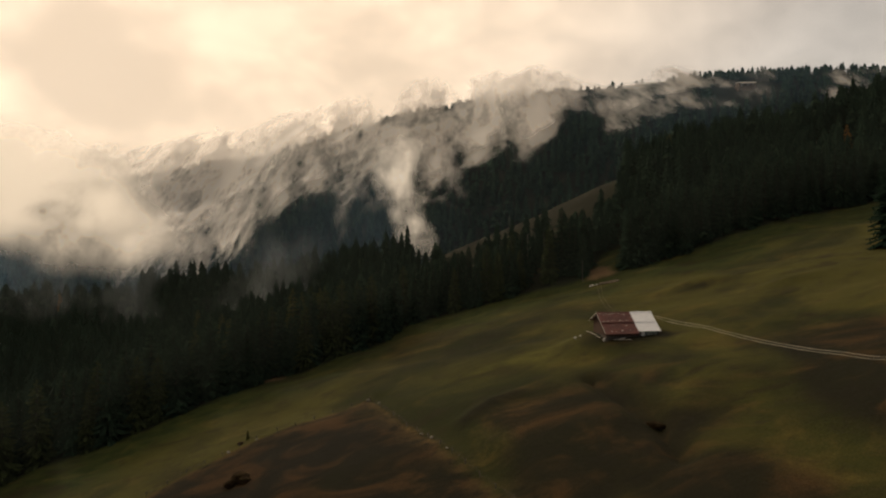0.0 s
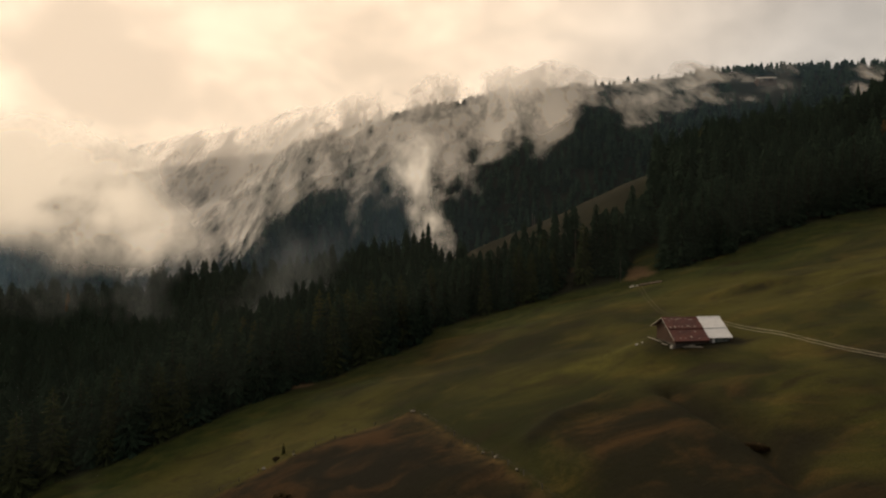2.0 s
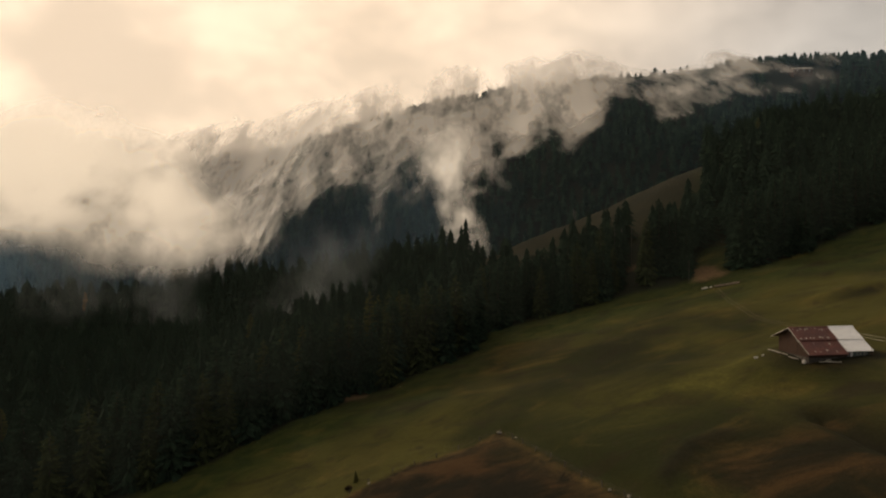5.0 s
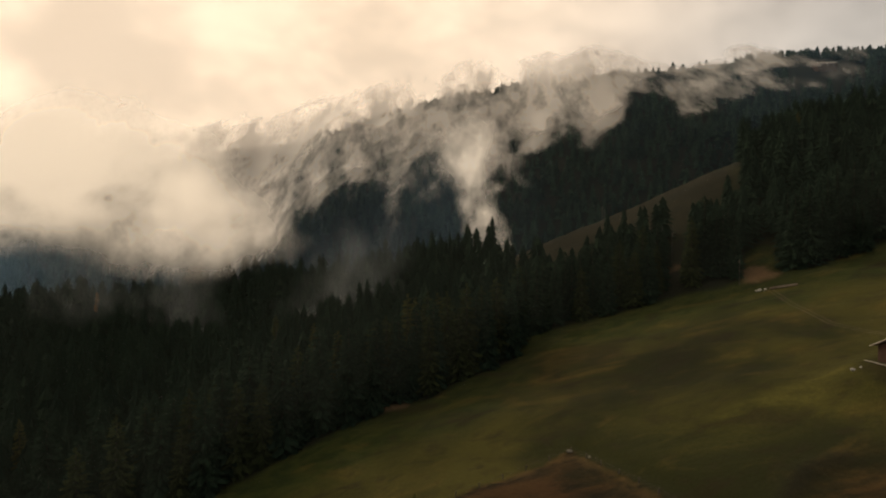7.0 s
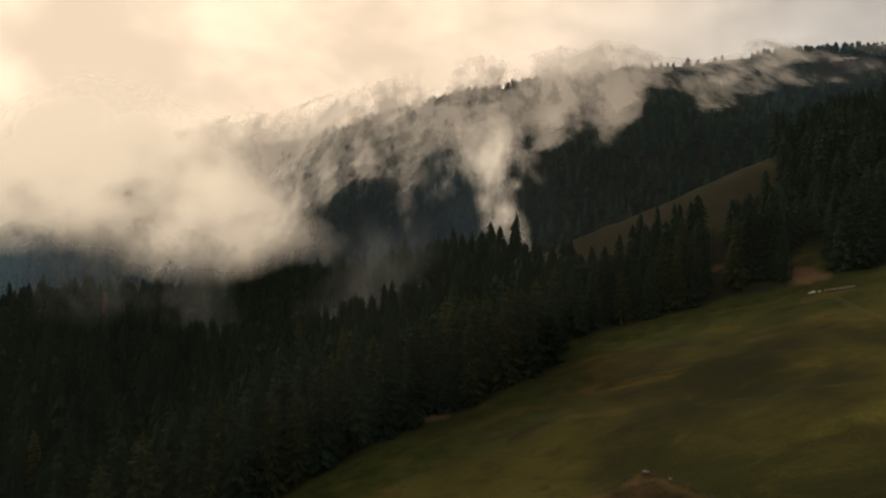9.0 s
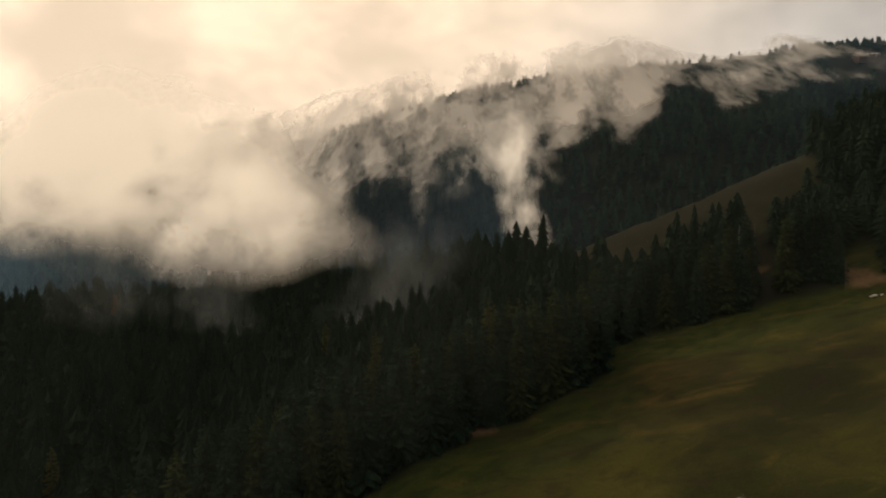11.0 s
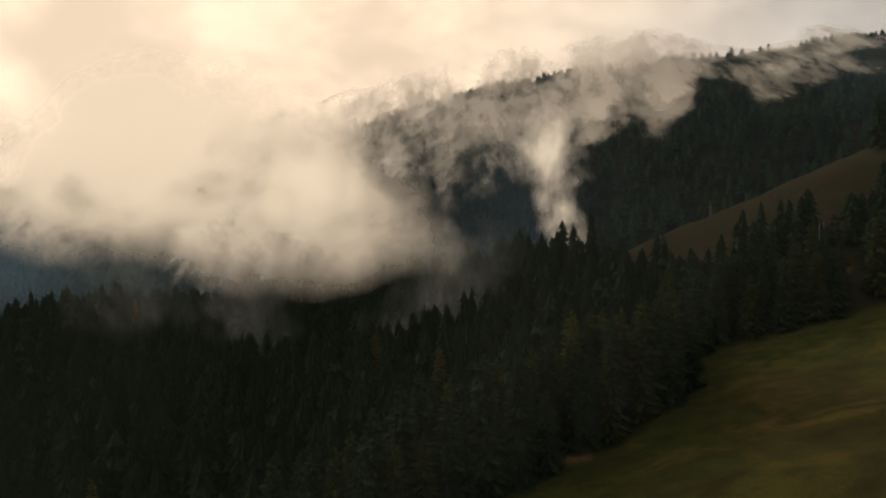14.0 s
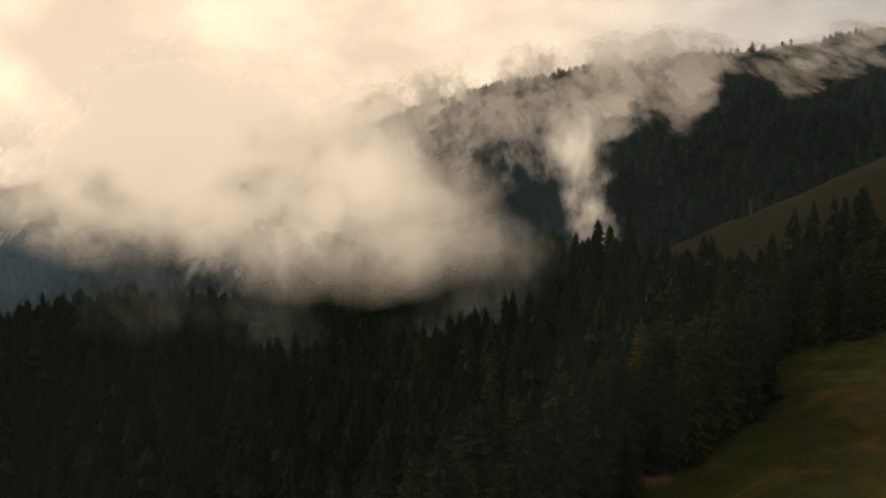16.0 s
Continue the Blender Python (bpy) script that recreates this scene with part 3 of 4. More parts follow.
def slope_density(x, u):
    # u runs from the valley (0) to the ridge (1) and a little over it
    x0, u0 = x, u
    x, v = warp(x, u * 300, 80, 60, 20)
    u = v / 300
    w = u / np.interp(x, (-300, -60, 100, 200, 300), (0.80, 0.72, 0.64, 0.49, 0.41))     # 1 where it meets the skyline
    gone = step(-x, 320, 400)
    torn_rim = step(x, -20, 60) * (0.24 * vnoise(x, u * 80, 30, 91) + 0.12 * vnoise(x, u * 90, 12, 92))
    ridge = (0.80 - 0.56 * step(x, 190, 250)) * step(w + torn_rim, 0.30 + 0.38 * gone + 0.12 * step(x, 0, 120), 0.92 + 0.2 * gone + 0.08 * step(x, 0, 120))
    ridge = ridge + 0.14 * step(w, 0.72, 0.95) * step(150 - x, 0, 60) * (1 - gone)
    edge = 0.45 * step(-x, 300, 370)
    left = 1.0 * step(-x, 170, 280) * step(u, 0.28 + edge, 0.60 + edge)
    torn = 0.66 * step(-x, 98, 138) * (1 - gone) * step(u, 0.20, 0.52)
    gaps = 0.32 * blob(x, u, -64, 0.45, 26, 0.20) + 0.34 * blob(x, u, 92, 0.40, 30, 0.10) + 0.30 * blob(x, u, -165, 0.40, 30, 0.14) + 0.26 * blob(x, u, -112, 0.40, 20, 0.15)
    gaps = gaps + 0.22 * np.maximum(0, vnoise(x, u * 300, 36, 90))
    streaks = 0.18 * blob(x, u, 128, 0.36, 40, 0.07) + 0.30 * blob(x, u, 40, 0.42, 34, 0.12) + 0.66 * blob(x, u, 345, 0.30, 20, 0.20)
    thin = 0.36 * step(x, -150, -90) * step(110 - x, 0, 90) * step(u, 0.12, 0.5)
    d = np.maximum(np.maximum(np.maximum(ridge, left), np.maximum(torn, streaks)) - gaps, thin - 0.4 * gaps)
    d = d * (1 - step(x, 5, 45) * (1 - step(w, 0.48, 0.72)))
    return np.maximum(d, 0) * step(1.44 - 0.14 * step(x0, 10, 140) - w, 0, 0.50 - 0.1 * step(x0, 10, 140)) * step(1.48 - u0, 0, 0.35) * step(u0, -0.1, 0.1) * step(1150 - np.abs(x0), 0, 200)


def along_slope(lift):
    def where(x, u):
        ry = np.interp(x, RIDGE_X, RIDGE_Y)
        low = np.interp(x, CREST_X, CREST_Y) + 70
        y = low + (ry - low) * np.minimum(u, 1.0)
        z = far_side(x, y) + EYE + lift + np.maximum(0, u - 1) * 160
        return x, y - 0.5 * lift, z + vnoise(x, y, 50, 20 + lift) * 3
    return where


def upright(y0, seed):
    def where(x, z):
        y = np.interp(x, CREST_X, CREST_Y) + y0 + vnoise(x, z, 60, seed) * 12 + 0.35 * np.maximum(0, z - 60)
        return x, y, z + EYE
    return where


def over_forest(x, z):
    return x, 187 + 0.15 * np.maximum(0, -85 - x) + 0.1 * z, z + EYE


M_BANK = material("fog_bank", mist_look(0.70, 0.026, 0.82, 0.75, 0.10, 1.6, soft=0.8))
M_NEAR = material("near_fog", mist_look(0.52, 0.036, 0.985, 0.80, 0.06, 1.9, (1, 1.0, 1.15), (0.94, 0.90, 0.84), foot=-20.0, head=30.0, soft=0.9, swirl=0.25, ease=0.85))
M_VEIL = material("mist_on_slope", mist_look(0.70, 0.040, 0.86, 0.40, 0.12, 2.6, (1, 0.30, 0.48), head=130.0, soft=1.0, swirl=0.30))
M_WISP = material("low_wisps", mist_look(0.74, 0.026, 0.085, 0.8, 0.5, 1.8, (1, 0.3, 0.7), tint=(0.80, 0.88, 0.92), soft=0.9))
M_THIN = material("forest_haze", haze_look((0.72, 0.84, 0.74)))
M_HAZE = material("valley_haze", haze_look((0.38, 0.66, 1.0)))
for lift in (28, 42):
    mist("slope_mist", np.arange(-1150, 760, 12.0), np.linspace(-0.1, 1.5, 82), along_slope(lift), slope_density, M_VEIL,
         "ragged cream mist clinging to the forested mountainside")
mist("fog_bank", np.arange(-1150, 60, 10.0), np.arange(-60, 120, 6.0), upright(52, 30), bank_density, M_BANK,
     "cream coloured fog bank filling the valley")
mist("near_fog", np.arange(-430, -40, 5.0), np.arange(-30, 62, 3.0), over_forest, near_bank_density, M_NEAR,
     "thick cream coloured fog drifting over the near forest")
mist("low_mist", np.arange(-400, 0, 8.0), np.arange(-95, 60, 5.0), upright(-58, 36), wisp_density, M_WISP,
     "thin torn wisps of mist over the treetops")
# distance haze is painted with one blue tinted sheet, thickest at the far left
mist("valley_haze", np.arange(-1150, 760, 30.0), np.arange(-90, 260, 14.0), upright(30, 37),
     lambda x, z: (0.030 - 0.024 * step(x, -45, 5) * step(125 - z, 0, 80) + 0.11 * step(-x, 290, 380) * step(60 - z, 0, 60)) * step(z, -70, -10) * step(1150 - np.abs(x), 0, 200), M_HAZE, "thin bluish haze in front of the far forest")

# veil added in front of the forest edge to lift its darkest tones
mist("forest_haze", np.arange(-420, 340, 20.0), np.arange(-130, 180, 12.0),
     lambda x, z: (x, np.interp(x, EDGE_X, EDGE_Y) - 8 + 0 * z, z + EYE),
     lambda x, z: 0.0052 * step(330 - x, 0, 60) * step(170 - z, 0, 150), M_THIN, "thin added veil that lightens the dark spruces")


# ---- barn ----
M_RED = plain("rusty_red_sheet_roof", (0.085, 0.028, 0.022), (0.150, 0.054, 0.040), 2.2, 0.55, (1, 3, 3), 0.25, 0.01, 0.15, 0.4, (0.20, 0.095, 0.055))
M_WHITE = plain("pale_sheet_roof", (0.84, 0.835, 0.82), (0.90, 0.895, 0.88), 5.0, 0.5, (1, 3, 3), 0.06, 0.01, 0.0, 0.3, None, (0.94, 1.04))
M_BOARD = plain("weathered_brown_boards", (0.034, 0.020, 0.013), (0.085, 0.048, 0.031), 5.0, 0.9, (6, 6, 0.6), 0.5, 0.02)
M_STONE = plain("rough_stone_base", (0.035, 0.030, 0.025), (0.10, 0.088, 0.074), 2.5, 0.9, (1, 1, 1), 0.6, 0.05)
M_PALE = plain("pale_bleached_timber", (0.36, 0.33, 0.28), (0.56, 0.52, 0.45), 4.0, 0.85, (1, 1, 4), 0.4, 0.02)
M_FIELD = plain("lichened_field_stone", (0.14, 0.13, 0.10), (0.30, 0.27, 0.22), 3.0, 0.9, (1, 1, 1), 0.6, 0.05)
M_LOG = plain("barked_logs", (0.10, 0.065, 0.045), (0.30, 0.25, 0.20), 3.0, 0.9, (0.6, 3, 3), 0.4, 0.02)
M_ROCK = plain("pale_limestone", (0.36, 0.34, 0.31), (0.56, 0.54, 0.50), 3.0, 0.9, (1, 1, 1), 0.6, 0.05)
M_GREEN = plain("grey_green_panel", (0.10, 0.13, 0.12), (0.17, 0.20, 0.18), 4.0, 0.7)
M_PATCH = plain("bare_zinc_patch", (0.42, 0.36, 0.28), (0.58, 0.52, 0.42), 6.0, 0.5, (1, 1, 1), 0.2, 0.01, 0.3)
M_TRACK = plain("pale_gravel_rut", (0.19, 0.175, 0.13), (0.40, 0.365, 0.285), 3.0, 0.95, (1, 1, 1), 0.6, 0.05)
M_FAINT = plain("grown_over_rut", (0.055, 0.044, 0.020), (0.13, 0.10, 0.055), 1.2, 0.95)
M_POST = plain("weathered_grey_post", (0.06, 0.05, 0.04), (0.14, 0.12, 0.095), 8.0, 0.9, (1, 1, 0.4))
M_WIRE = plain("dull_fence_wire", (0.05, 0.045, 0.04), (0.10, 0.09, 0.08), 20.0, 0.8)
M_BUSH = material("juniper_needles", needle_look((0.052, 0.037, 0.021), (0.105, 0.074, 0.038)))


def box(bm, x0, y0, z0, x1, y1, z1, m=Matrix.Identity(4), bevel=0.0):
    r = bmesh.ops.create_cube(bm, size=1.0)
    s = Matrix.Translation(((x0 + x1) / 2, (y0 + y1) / 2, (z0 + z1) / 2)) @ Matrix.Diagonal((x1 - x0, y1 - y0, z1 - z0, 1))
    bmesh.ops.transform(bm, matrix=m @ s, verts=r["verts"])
    if bevel:
        edges = {e for v in r["verts"] for e in v.link_edges}
        bmesh.ops.bevel(bm, geom=list(edges), offset=bevel, segments=1, affect="EDGES")


def prism(bm, profile, x0, x1):
    """A solid of the profile (y, z) between x0 and x1."""
    a = [bm.verts.new((x0, y, z)) for y, z in profile]
    b = [bm.verts.new((x1, y, z)) for y, z in profile]
    bm.faces.new(a[::-1])
    bm.faces.new(b)
    for k in range(len(profile)):
        j = (k + 1) % len(profile)
        bm.faces.new((a[k], a[j], b[j], b[k]))
    bmesh.ops.recalc_face_normals(bm, faces=bm.faces)


BARN_YAW = 8.5
barn = new("barn")
barn.matrix_basis = pose(48.2, 146.6, EYE - 16.45, 0, 0, BARN_YAW)      # its origin lies on the ridge, where red meets pale
tagged(barn, "old wooden barn with rusty red and pale sheet roof", "barn")
LEFT_END, RIGHT_END, FLOOR = -9.0, 5.9, -9.0


def roof_at(y, step_down=True):
    """The roof's height over a place across the barn."""
    return -0.52 * y if y >= 0 else 0.80 * y


bm = bmesh.new()
prism(bm, ((-4.5, FLOOR), (-4.5, roof_at(-4.5) - 0.25), (0, -0.3), (3.6, roof_at(3.6) - 0.25), (3.6, FLOOR)), LEFT_END + 0.9, 0.4)
part("barn_wall", bm, barn, M_BOARD, "dark weathered board wall")
bm = bmesh.new()
prism(bm, ((-4.3, FLOOR), (-4.3, roof_at(-4.3) - 0.25), (0, -0.3), (3.4, roof_at(3.4) - 0.25), (3.4, FLOOR)), 0.4, RIGHT_END - 0.5)
part("byre_wall", bm, barn, M_GREEN, "grey green panelled wall")
bm = bmesh.new()
box(bm, LEFT_END + 0.75, -4.65, FLOOR, 0.55, 3.75, -5.3, bevel=0.06)
part("stone_base", bm, barn, M_STONE, "rough pale stone footing")
# upright boards of the gable, a little proud and uneven
rnd = random.Random(5)
for k in range(20):
    y = -4.3 + k * 0.4
    bm = bmesh.new()
    top = min(roof_at(y), roof_at(y + 0.36)) - 0.3
    off = rnd.uniform(0, 0.03)
    box(bm, LEFT_END + 0.82 - off, y, -5.25, LEFT_END + 0.90, y + 0.36, top)
    part("gable_board", bm, barn, M_BOARD)
bm = bmesh.new()
box(bm, LEFT_END + 0.74, -1.6, -5.2, LEFT_END + 0.80, 0.6, -2.6)
part("gable_door", bm, barn, M_BOARD, "dark boarded barn door")


def sheets(name, mat, x0, x1, y0, y1, lift, slope_of, count):
    """Roof sheets side by side, with a rib at each joint."""
    wide = (x1 - x0) / count
    for k in range(count):
        bm = bmesh.new()
        a, b = x0 + k * wide, x0 + (k + 1) * wide - 0.015
        j = rnd.uniform(-0.02, 0.02)
        pts = [(y0, slope_of(y0) + lift + j), (y1, slope_of(y1) + lift + j)]
        low = [(y, z - 0.07) for y, z in reversed(pts)]
        prism(bm, pts + low, a, b)
        for edge in (a + 0.03, (a + b) / 2):
            prism(bm, [(y, z + 0.05) for y, z in pts] + [(y, z - 0.01) for y, z in reversed(pts)], edge, edge + 0.07)
        part(name, bm, barn, mat)


sheets("red_roof_sheet", M_RED, LEFT_END, 0.0, -2.75, 0.0, 0.10, roof_at, 8)
sheets("red_roof_sheet", M_RED, LEFT_END + 0.1, 0.0, -5.5, -2.6, -0.18, roof_at, 8)
sheets("red_roof_sheet", M_RED, LEFT_END, 0.0, 0.0, 4.7, 0.10, roof_at, 8)
sheets("pale_roof_sheet", M_WHITE, 0.0, RIGHT_END, -2.75, 0.0, 0.12, roof_at, 6)
sheets("pale_roof_sheet", M_WHITE, 0.0, RIGHT_END + 0.1, -5.0, -2.6, -0.10, roof_at, 6)
sheets("pale_roof_sheet", M_WHITE, 0.0, RIGHT_END, 0.0, 4.1, 0.12, roof_at, 6)
bm = bmesh.new()
prism(bm, ((-0.22, 0.02), (0, 0.24), (0.25, 0.06), (0.2, 0.0), (0, 0.15), (-0.2, -0.04)), LEFT_END - 0.05, 0.0)
part("ridge_cap", bm, barn, M_RED)
bm = bmesh.new()
prism(bm, ((-0.22, 0.04), (0, 0.26), (0.25, 0.08), (0.2, 0.02), (0, 0.17), (-0.2, -0.02)), 0.02, RIGHT_END + 0.05)
part("ridge_cap", bm, barn, M_WHITE)
for y0, y1 in ((-5.5, 0.0), (0.0, 4.7)):
    bm = bmesh.new()
    prism(bm, ((y0, roof_at(y0) + 0.12), (y1, roof_at(y1) + 0.12), (y1, roof_at(y1) - 0.05), (y0, roof_at(y0) - 0.05)), LEFT_END - 0.08, LEFT_END - 0.01)
    part("barge_board", bm, barn, M_PALE, "pale bleached barge board")
# bare patches in the red sheets: a row under the ridge, one over the break, some at the eave
for count, y, spread in ((9, -0.5, 0.25), (7, -2.35, 0.15), (4, -4.8, 0.2), (2, -3.5, 0.4)):
    for k in range(count):
        x = LEFT_END + 0.6 + (k + rnd.uniform(0.1, 0.8)) * 7.2 / count
        yy = y + rnd.uniform(-spread, spread)
        lift = 0.152 if yy > -2.6 else -0.128
        w, h = rnd.uniform(0.06, 0.18), rnd.uniform(0.06, 0.14)
        bm = bmesh.new()
        prism(bm, ((yy - h, roof_at(yy - h) + lift + 0.012), (yy + h, roof_at(yy + h) + lift + 0.012), (yy + h, roof_at(yy + h) + lift - 0.02), (yy - h, roof_at(yy - h) + lift - 0.02)), x - w, x + w)
        part("roof_patch", bm, barn, M_PATCH, "bare metal patch")
# openings and panels under the pale eave
for x, w, mat, what in ((1.4, 0.9, M_WHITE, "byre_door"), (3.0, 0.55, M_PALE, "window_frame"), (3.9, 0.55, M_PALE, "window_frame"), (4.8, 0.55, M_PALE, "window_frame")):
    bm = bmesh.new()
    tall = -4.2
    box(bm, x - w / 2, -4.38, -5.6 if what == "byre_door" else -5.1, x + w / 2, -4.30, tall, bevel=0.02)
    frame_part = part(what, bm, barn, mat, "white painted byre door" if what == "byre_door" else "pale window frame")
    if what == "window_frame":
        bm = bmesh.new()
        box(bm, x - w / 2 + 0.08, -4.40, -5.02, x + w / 2 - 0.08, -4.383, tall - 0.08)
        part("pane", bm, frame_part, M_GREEN)
for x in (0.5, 5.6):
    bm = bmesh.new()
    box(bm, x, -5.0, FLOOR, x + 0.16, -4.84, roof_at(-4.9) - 0.2)
    part("eave_post", bm, barn, M_BOARD)


# ---- loose things round the barn and on the meadow ----
def stone(name, size, seed, mat):
    bm = bmesh.new()
    bmesh.ops.create_icosphere(bm, subdivisions=2, radius=1.0)
    for v in bm.verts:
        n = noise.noise(v.co * 1.3 + Vector((seed * 7.1, 0, 0)))
        v.co *= 1 + 0.45 * n
        v.co.x *= size[0]
        v.co.y *= size[1]
        v.co.z *= size[2]
    me = bpy.data.meshes.new(name)
    bm.to_mesh(me)
    bm.free()
    me.materials.append(mat)
    return new(name, me)


def lay(ob, x, y, up, turn, label, category, group=""):
    ob.matrix_basis = pose(x, y, ground_z(x, y) + up, 0, 0, turn)
    return tagged(ob, label, category, group)


for k, (x, y, sx, sy, sz) in enumerate(((34.8, 149.0, 0.5, 0.35, 0.25), (36.0, 148.6, 0.3, 0.25, 0.2), (40.2, 141.4, 0.5, 0.4, 0.55))):
    lay(stone("rock", (sx, sy, sz), k, M_ROCK), x, y, sz * 0.3, 40 * k, "pale limestone rock lying in the grass by the barn", "rock", "rocks by the barn")
for k, (x, y, sx, sy, sz) in enumerate(((60.3, 228.6, 0.7, 0.55, 0.42), (61.6, 227.6, 0.5, 0.4, 0.3), (59.4, 228.9, 0.45, 0.4, 0.3))):
    lay(stone("boulder", (sx, sy, sz), 20 + k, M_ROCK), x, y, sz * 0.4, 70 * k, "pale boulder beside the farm track", "rock", "boulders by the track")
for k, (x, y, s) in enumerate(((-19.7, 150.2, 0.5), (-16.6, 147.0, 0.28), (-46.9, 142.6, 0.34), (-53.0, 140.0, 0.5), (-4.6, 120.0, 0.3), (-2.4, 117.2, 0.35), (0.8, 111.6, 0.3))):
    lay(stone("field_stone", (s * 1.2, s * 0.8, s * 0.7), 40 + k, M_FIELD), x, y, s * 0.3, 50 * k, "pale field stone at the pasture fence", "rock", "stones along the fence")


def plank(long, wide, thick, mat, name="plank"):
    bm = bmesh.new()
    box(bm, -long / 2, -wide / 2, 0, long / 2, wide / 2, thick, bevel=0.01)
    me = bpy.data.meshes.new(name)
    bm.to_mesh(me)
    bm.free()
    me.materials.append(mat)
    return new(name, me)


for x, y, long, turn in ((43.8, 140.3, 3.2, 15), (45.2, 139.8, 2.6, -8), (44.6, 140.9, 2.2, 35), (38.4, 149.2, 2.6, -76), (38.8, 146.4, 2.8, -80), (39.3, 143.6, 2.6, -82)):
    lay(plank(long, 0.28, 0.10, M_PALE), x, y, 0.12, turn, "bleached plank lying in the grass by the barn", "plank", "planks by the barn")

# the stacked logs by the bend of the track
log_pile = new("log_pile")
log_pile.matrix_basis = pose(65.6, 224.2, ground_z(65.6, 224.2), 0, -12, -27)
tagged(log_pile, "long stack of pale peeled logs by the track", "log pile")
for row, (count, z) in enumerate(((2, 0.2), (1, 0.50))):
    for k in range(count):
        bm = bmesh.new()
        r = rnd.uniform(0.17, 0.21)
        bmesh.ops.create_cone(bm, cap_ends=True, segments=10, radius1=r, radius2=r * 0.85, depth=rnd.uniform(7.2, 8.0),
                              matrix=pose(rnd.uniform(-0.3, 0.3), (k - (count - 1) / 2) * 0.40, z, 0, 90, 0))
        part("log", bm, log_pile, M_LOG)


def pole(name, x, y, tall, radius, mat, label, category, arm=0.0):
    root = new(name)
    root.matrix_basis = pose(x, y, ground_z(x, y))
    bm = bmesh.new()
    bmesh.ops.create_cone(bm, cap_ends=True, segments=8, radius1=radius, radius2=radius * 0.7, depth=tall + 1, matrix=pose(0, 0, (tall - 1) / 2))
    part("shaft", bm, root, mat)
    if arm:
        bm = bmesh.new()
        box(bm, -arm, -0.06, tall - 0.8, arm, 0.06, tall - 0.65, bevel=0.01)
        part("cross_arm", bm, root, mat)
    return tagged(root, label, category)


pole("wooden_pole", 48.7, 273.5, 16.0, 0.14, M_POST, "weathered wooden pole at the forest edge", "pole")
pole("wooden_pole", 58.8, 239.0, 9.0, 0.10, M_POST, "weathered wooden pole beside the grassy lane", "pole")
pole("bare_trunk", 41.0, 351.0, 7.5, 0.17, M_DEAD, "thin pale dead trunk standing on the knoll", "dead tree")
pole("bare_trunk", 42.4, 352.0, 6.0, 0.14, M_DEAD, "thin pale dead trunk standing on the knoll", "dead tree")
for x, y, tall in ((40, 268, 20), (44, 272, 18), (-110, 205, 14), (-140, 215, 16), (-95, 235, 15)):
    pole("dead_spruce_stem", x, y, tall, 0.13, M_DEAD, "bleached bare stem among the spruces", "dead tree")

# fence round the rough pasture
fence = new("pasture_fence")
fence.matrix_basis = pose(-19.5, 150, ground_z(-19.5, 150))
tagged(fence, "low weathered post and wire fence round rough pasture", "fence")
into = fence.matrix_basis.inverted()
line = []
corners = ((-80.0, 116.0), (-61.3, 135.5), (-46.8, 142.8), (-19.5, 150.0), (-8.0, 125.3), (1.7, 109.5), (6.6, 100.8), (21.0, 76.0))
for a, b in zip(corners, corners[1:]):
    n = max(1, round(math.dist(a, b) / 4.5))
    line += [(a[0] + (b[0] - a[0]) * k / n, a[1] + (b[1] - a[1]) * k / n) for k in range(n)]
bm = bmesh.new()
box(bm, -0.07, -0.07, -0.5, 0.07, 0.07, 1.05, bevel=0.015)
post_mesh = bpy.data.meshes.new("post")
bm.to_mesh(post_mesh)
bm.free()
post_mesh.materials.append(M_POST)
tops = []
for x, y in line:
    x, y = x + rnd.uniform(-0.2, 0.2), y + rnd.uniform(-0.2, 0.2)
    p = part("post", post_mesh, fence)
    p.matrix_basis = into @ pose(x, y, ground_z(x, y), rnd.uniform(-7, 7), rnd.uniform(-7, 7), rnd.uniform(0, 90))
    tops.append(Vector((x, y, ground_z(x, y))))
for h in (0.5, 0.95):
    bm = bmesh.new()
    for a, b in zip(tops, tops[1:]):
        a, b = a + Vector((0, 0, h)), b + Vector((0, 0, h))
        d = b - a
        m = Matrix.Translation((a + b) / 2) @ d.to_track_quat("Z", "Y").to_matrix().to_4x4()
        bmesh.ops.create_cone(bm, cap_ends=False, segments=4, radius1=0.012, radius2=0.012, depth=d.length, matrix=into @ m)
    part("wire", bm, fence, M_WIRE)


# ---- farm track ----
def smooth_line(points, step_length):
    """Places along a curve through the points."""
    out = []
    pts = [points[0]] + list(points) + [points[-1]]
    for i in range(1, len(pts) - 2):
        p0, p1, p2, p3 = (np.array(q, float) for q in pts[i - 1:i + 3])
        n = max(2, int(np.linalg.norm(p2 - p1) / step_length))
        for k in range(n):
            t = k / n
            out.append(0.5 * (2 * p1 + (p2 - p0) * t + (2 * p0 - 5 * p1 + 4 * p2 - p3) * t * t + (3 * p1 - p0 - 3 * p2 + p3) * t ** 3))
    out.append(np.array(points[-1], float))
    return np.array(out)


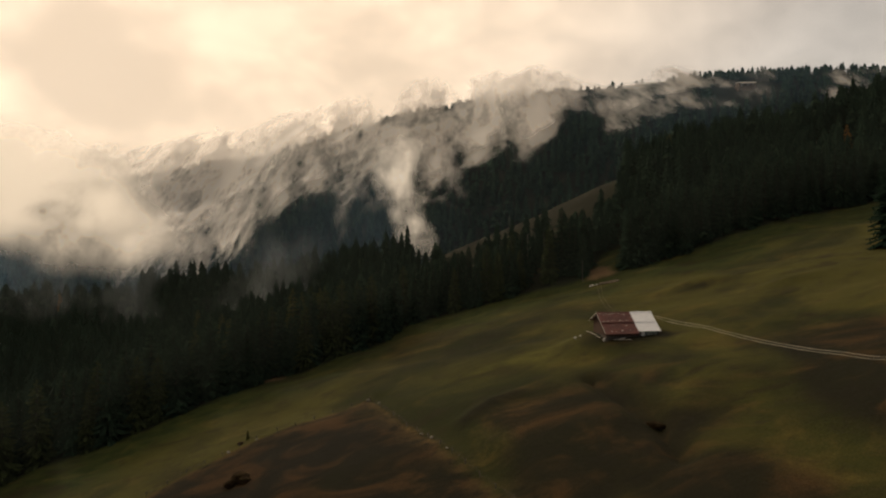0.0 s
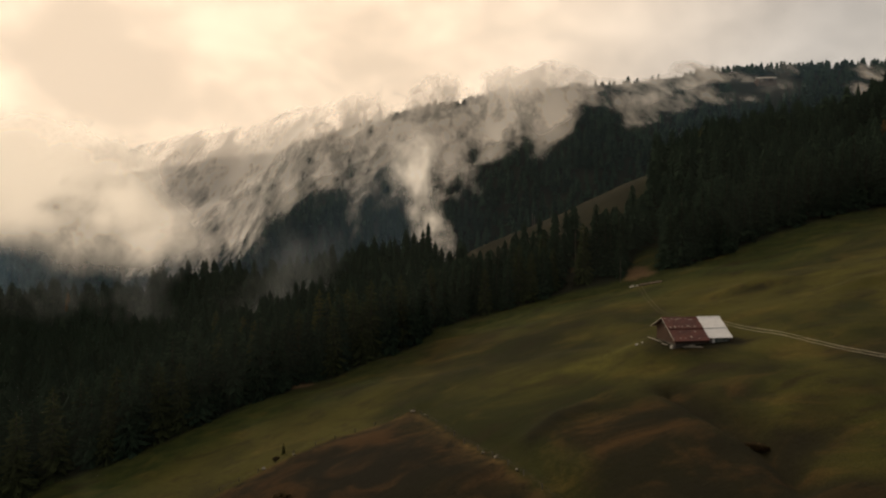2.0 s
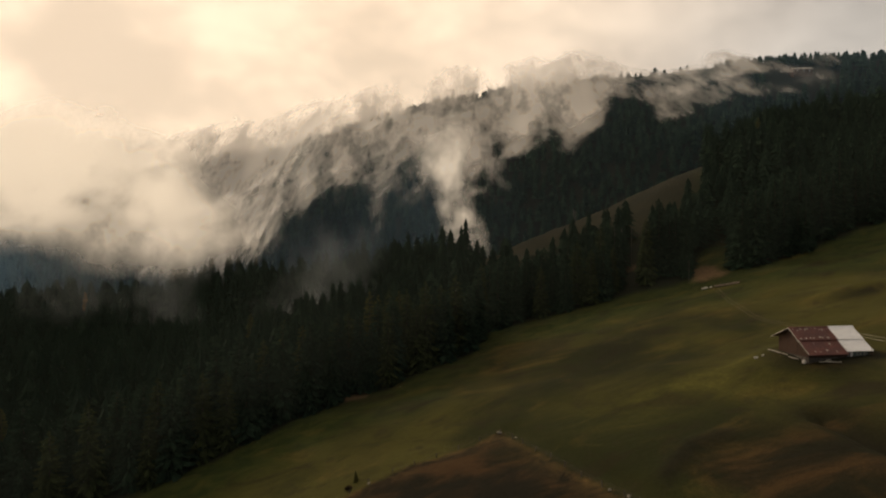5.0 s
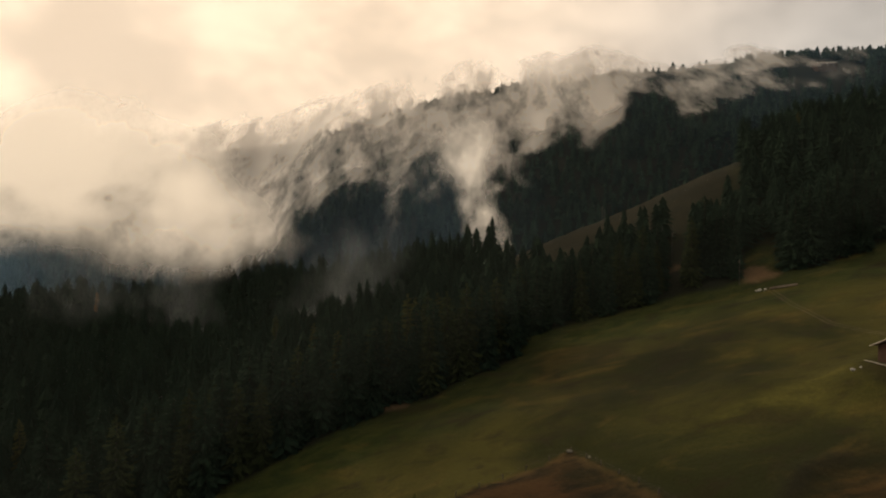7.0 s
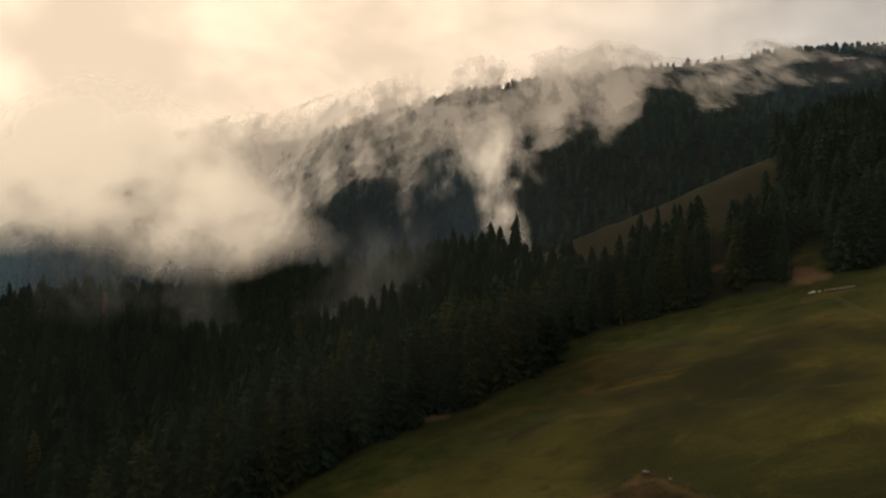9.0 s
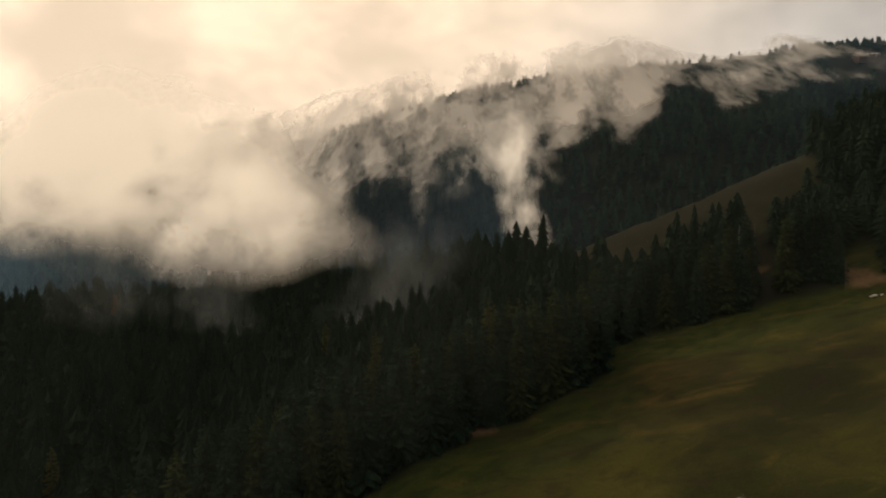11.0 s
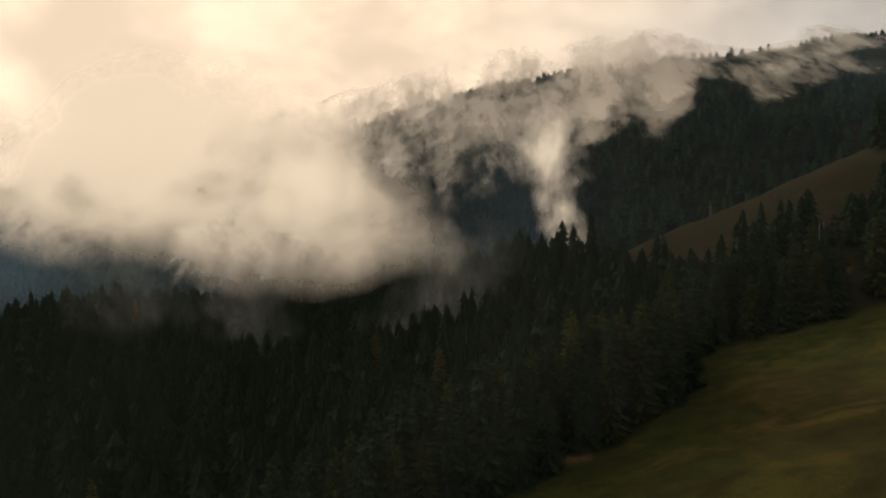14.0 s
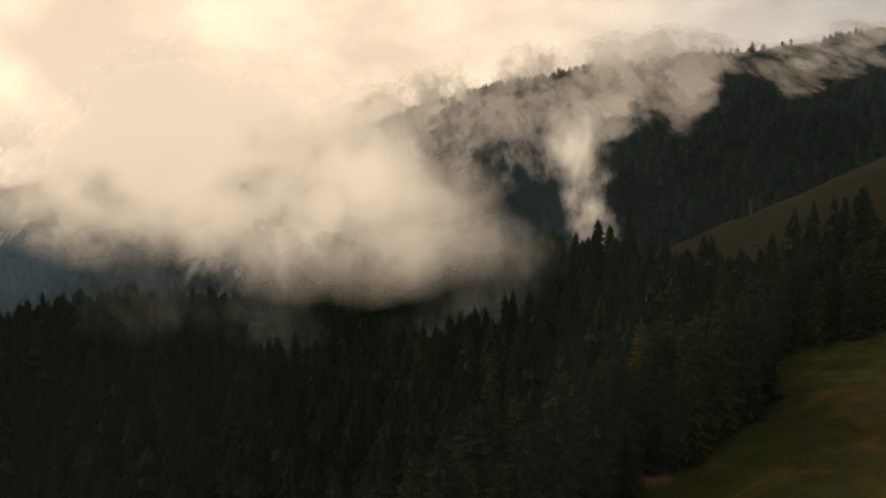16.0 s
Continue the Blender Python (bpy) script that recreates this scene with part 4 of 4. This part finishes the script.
def rut(points, offset, wide, seed):
    c = smooth_line(points, 1.0)
    d = np.gradient(c, axis=0)
    nrm = np.stack([-d[:, 1], d[:, 0]], -1) / np.linalg.norm(d, axis=1)[:, None]
    rows = []
    for k, side in enumerate((-1.0, -0.7, 0.0, 0.7, 1.0)):
        w = wide * (1 + 0.35 * vnoise(c[:, 0] * 3, c[:, 1] * 3, 4, seed + k))
        q = c + nrm * (offset + side * w / 2)[:, None] if np.ndim(w) else c + nrm * (offset + side * w / 2)
        z = height(q[:, 0], q[:, 1]) + (0.05 if abs(side) < 0.9 else -0.06)
        rows.append(np.c_[q, z])
    n = len(c)
    v = np.concatenate(rows)
    f = [(k * n + i, k * n + i + 1, (k + 1) * n + i + 1, (k + 1) * n + i) for k in range(4) for i in range(n - 1)]
    return v, f


LOWER_TRACK = ((57.0, 164.0), (60.4, 155.5), (63.3, 147.5), (65.0, 138.8), (67.3, 131.4), (69.3, 125.0), (71.2, 119.0), (73.0, 114.0), (75.5, 108.5), (79.6, 102.0), (92.0, 92.0), (125.0, 76.0))
UPPER_TRACK = ((63.0, 229.0), (61.6, 223.0), (57.2, 205.0), (54.6, 191.0), (53.8, 182.0), (55.0, 172.0), (57.0, 163.5))
for name, points in (("farm_track", LOWER_TRACK), ("forest_track", UPPER_TRACK)):
    track = new(name)
    tagged(track, "pair of pale gravel wheel ruts across the meadow", "track", kind="structure")
    for side in (-0.6, 0.6):
        v, f = rut(points, side, 0.12 if name == "farm_track" else 0.14, 50 + int(side))
        o = mesh_object("wheel_rut", v, f, M_TRACK if name == "farm_track" else M_FAINT, True)
        o.parent = track


# ---- low bushes ----
def bush(seed, size):
    r = random.Random(seed)
    v, f, tone = [], [], []
    for _ in range(900):
        a, e = r.uniform(0, 6.283), r.random() ** 0.6
        rad = math.sqrt(1 - 0.8 * e * e) * r.uniform(0.5, 1.0)
        p = Vector((math.cos(a) * rad * size, math.sin(a) * rad * size, e * size * 0.55 * r.uniform(0.7, 1.1)))
        d = Vector((math.cos(a), math.sin(a), r.uniform(0.2, 1.2))).normalized() * size * 0.28
        s = Vector((-math.sin(a), math.cos(a), r.uniform(-0.4, 0.4))) * size * 0.10
        n = len(v)
        v += [p - s, p + s, p + d]
        f.append((n, n + 1, n + 2))
        tone += [r.random() * 0.5] * 3
    return mesh_object("juniper_bush", v, f, M_BUSH, False, tone=tone)


for k, (x, y, s) in enumerate(((38.9, 103.4, 1.5), (38.1, 104.2, 1.1), (39.6, 102.5, 1.0), (-44.5, 124.6, 2.1), (-46.2, 123.0, 1.5), (-43.0, 123.0, 1.4), (-51.0, 143.0, 0.9))):
    lay(bush(k + 1, s), x, y, -0.15, 60 * k, "low brownish juniper bush on the meadow", "bush", "bushes on the meadow")


# ---- chalets in the clearings ----
def chalet(x, y, turn, long, wide, tall, roof, label):
    root = new("chalet")
    root.matrix_basis = pose(x, y, ground_z(x, y), 0, 0, turn)
    tagged(root, label, "house")
    up = tall + 0.42 * wide / 2
    bm = bmesh.new()
    prism(bm, ((-wide / 2, -3), (-wide / 2, tall), (0, up), (wide / 2, tall), (wide / 2, -3)), -long / 2, long / 2)
    part("wall", bm, root, M_BOARD)
    for side in (-1, 1):
        bm = bmesh.new()
        e = wide / 2 + 0.9
        prism(bm, ((0, up + 0.25), (side * e, up + 0.25 - 0.42 * e), (side * e, up + 0.08 - 0.42 * e), (0, up + 0.08)), -long / 2 - 0.8, long / 2 + 0.8)
        part("roof_slope", bm, root, roof)
    for k in range(3):
        bm = bmesh.new()
        xx = -long / 3 + k * long / 3
        box(bm, xx - 0.5, -wide / 2 - 0.05, tall * 0.45, xx + 0.5, -wide / 2 + 0.02, tall * 0.45 + 1.1, bevel=0.02)
        part("window", bm, root, M_PALE, "pale framed window")
    return root


chalet(239, 352, 20, 10, 8, 3.2, M_PALE, "small timber hut with a pale grey roof in the woods")
chalet(300, 563, -5, 16, 11, 4.0, M_PALE, "timber chalet with a pale roof high on the slope")

sapling = copy_thing(LARCH, pose(-49.9, 144.8, ground_z(-49.9, 144.8) - 0.1) @ Matrix.Diagonal((0.17, 0.17, 0.10, 1)))
tagged(sapling, "small yellowing young larch standing alone at the pasture fence")
lone = copy_thing(SPRUCES[0], pose(141, 178, ground_z(141, 178) - 0.2) @ Matrix.Diagonal((1.3, 1.3, 1.15, 1)))
tagged(lone, "big dark spruce standing out on the upper meadow")
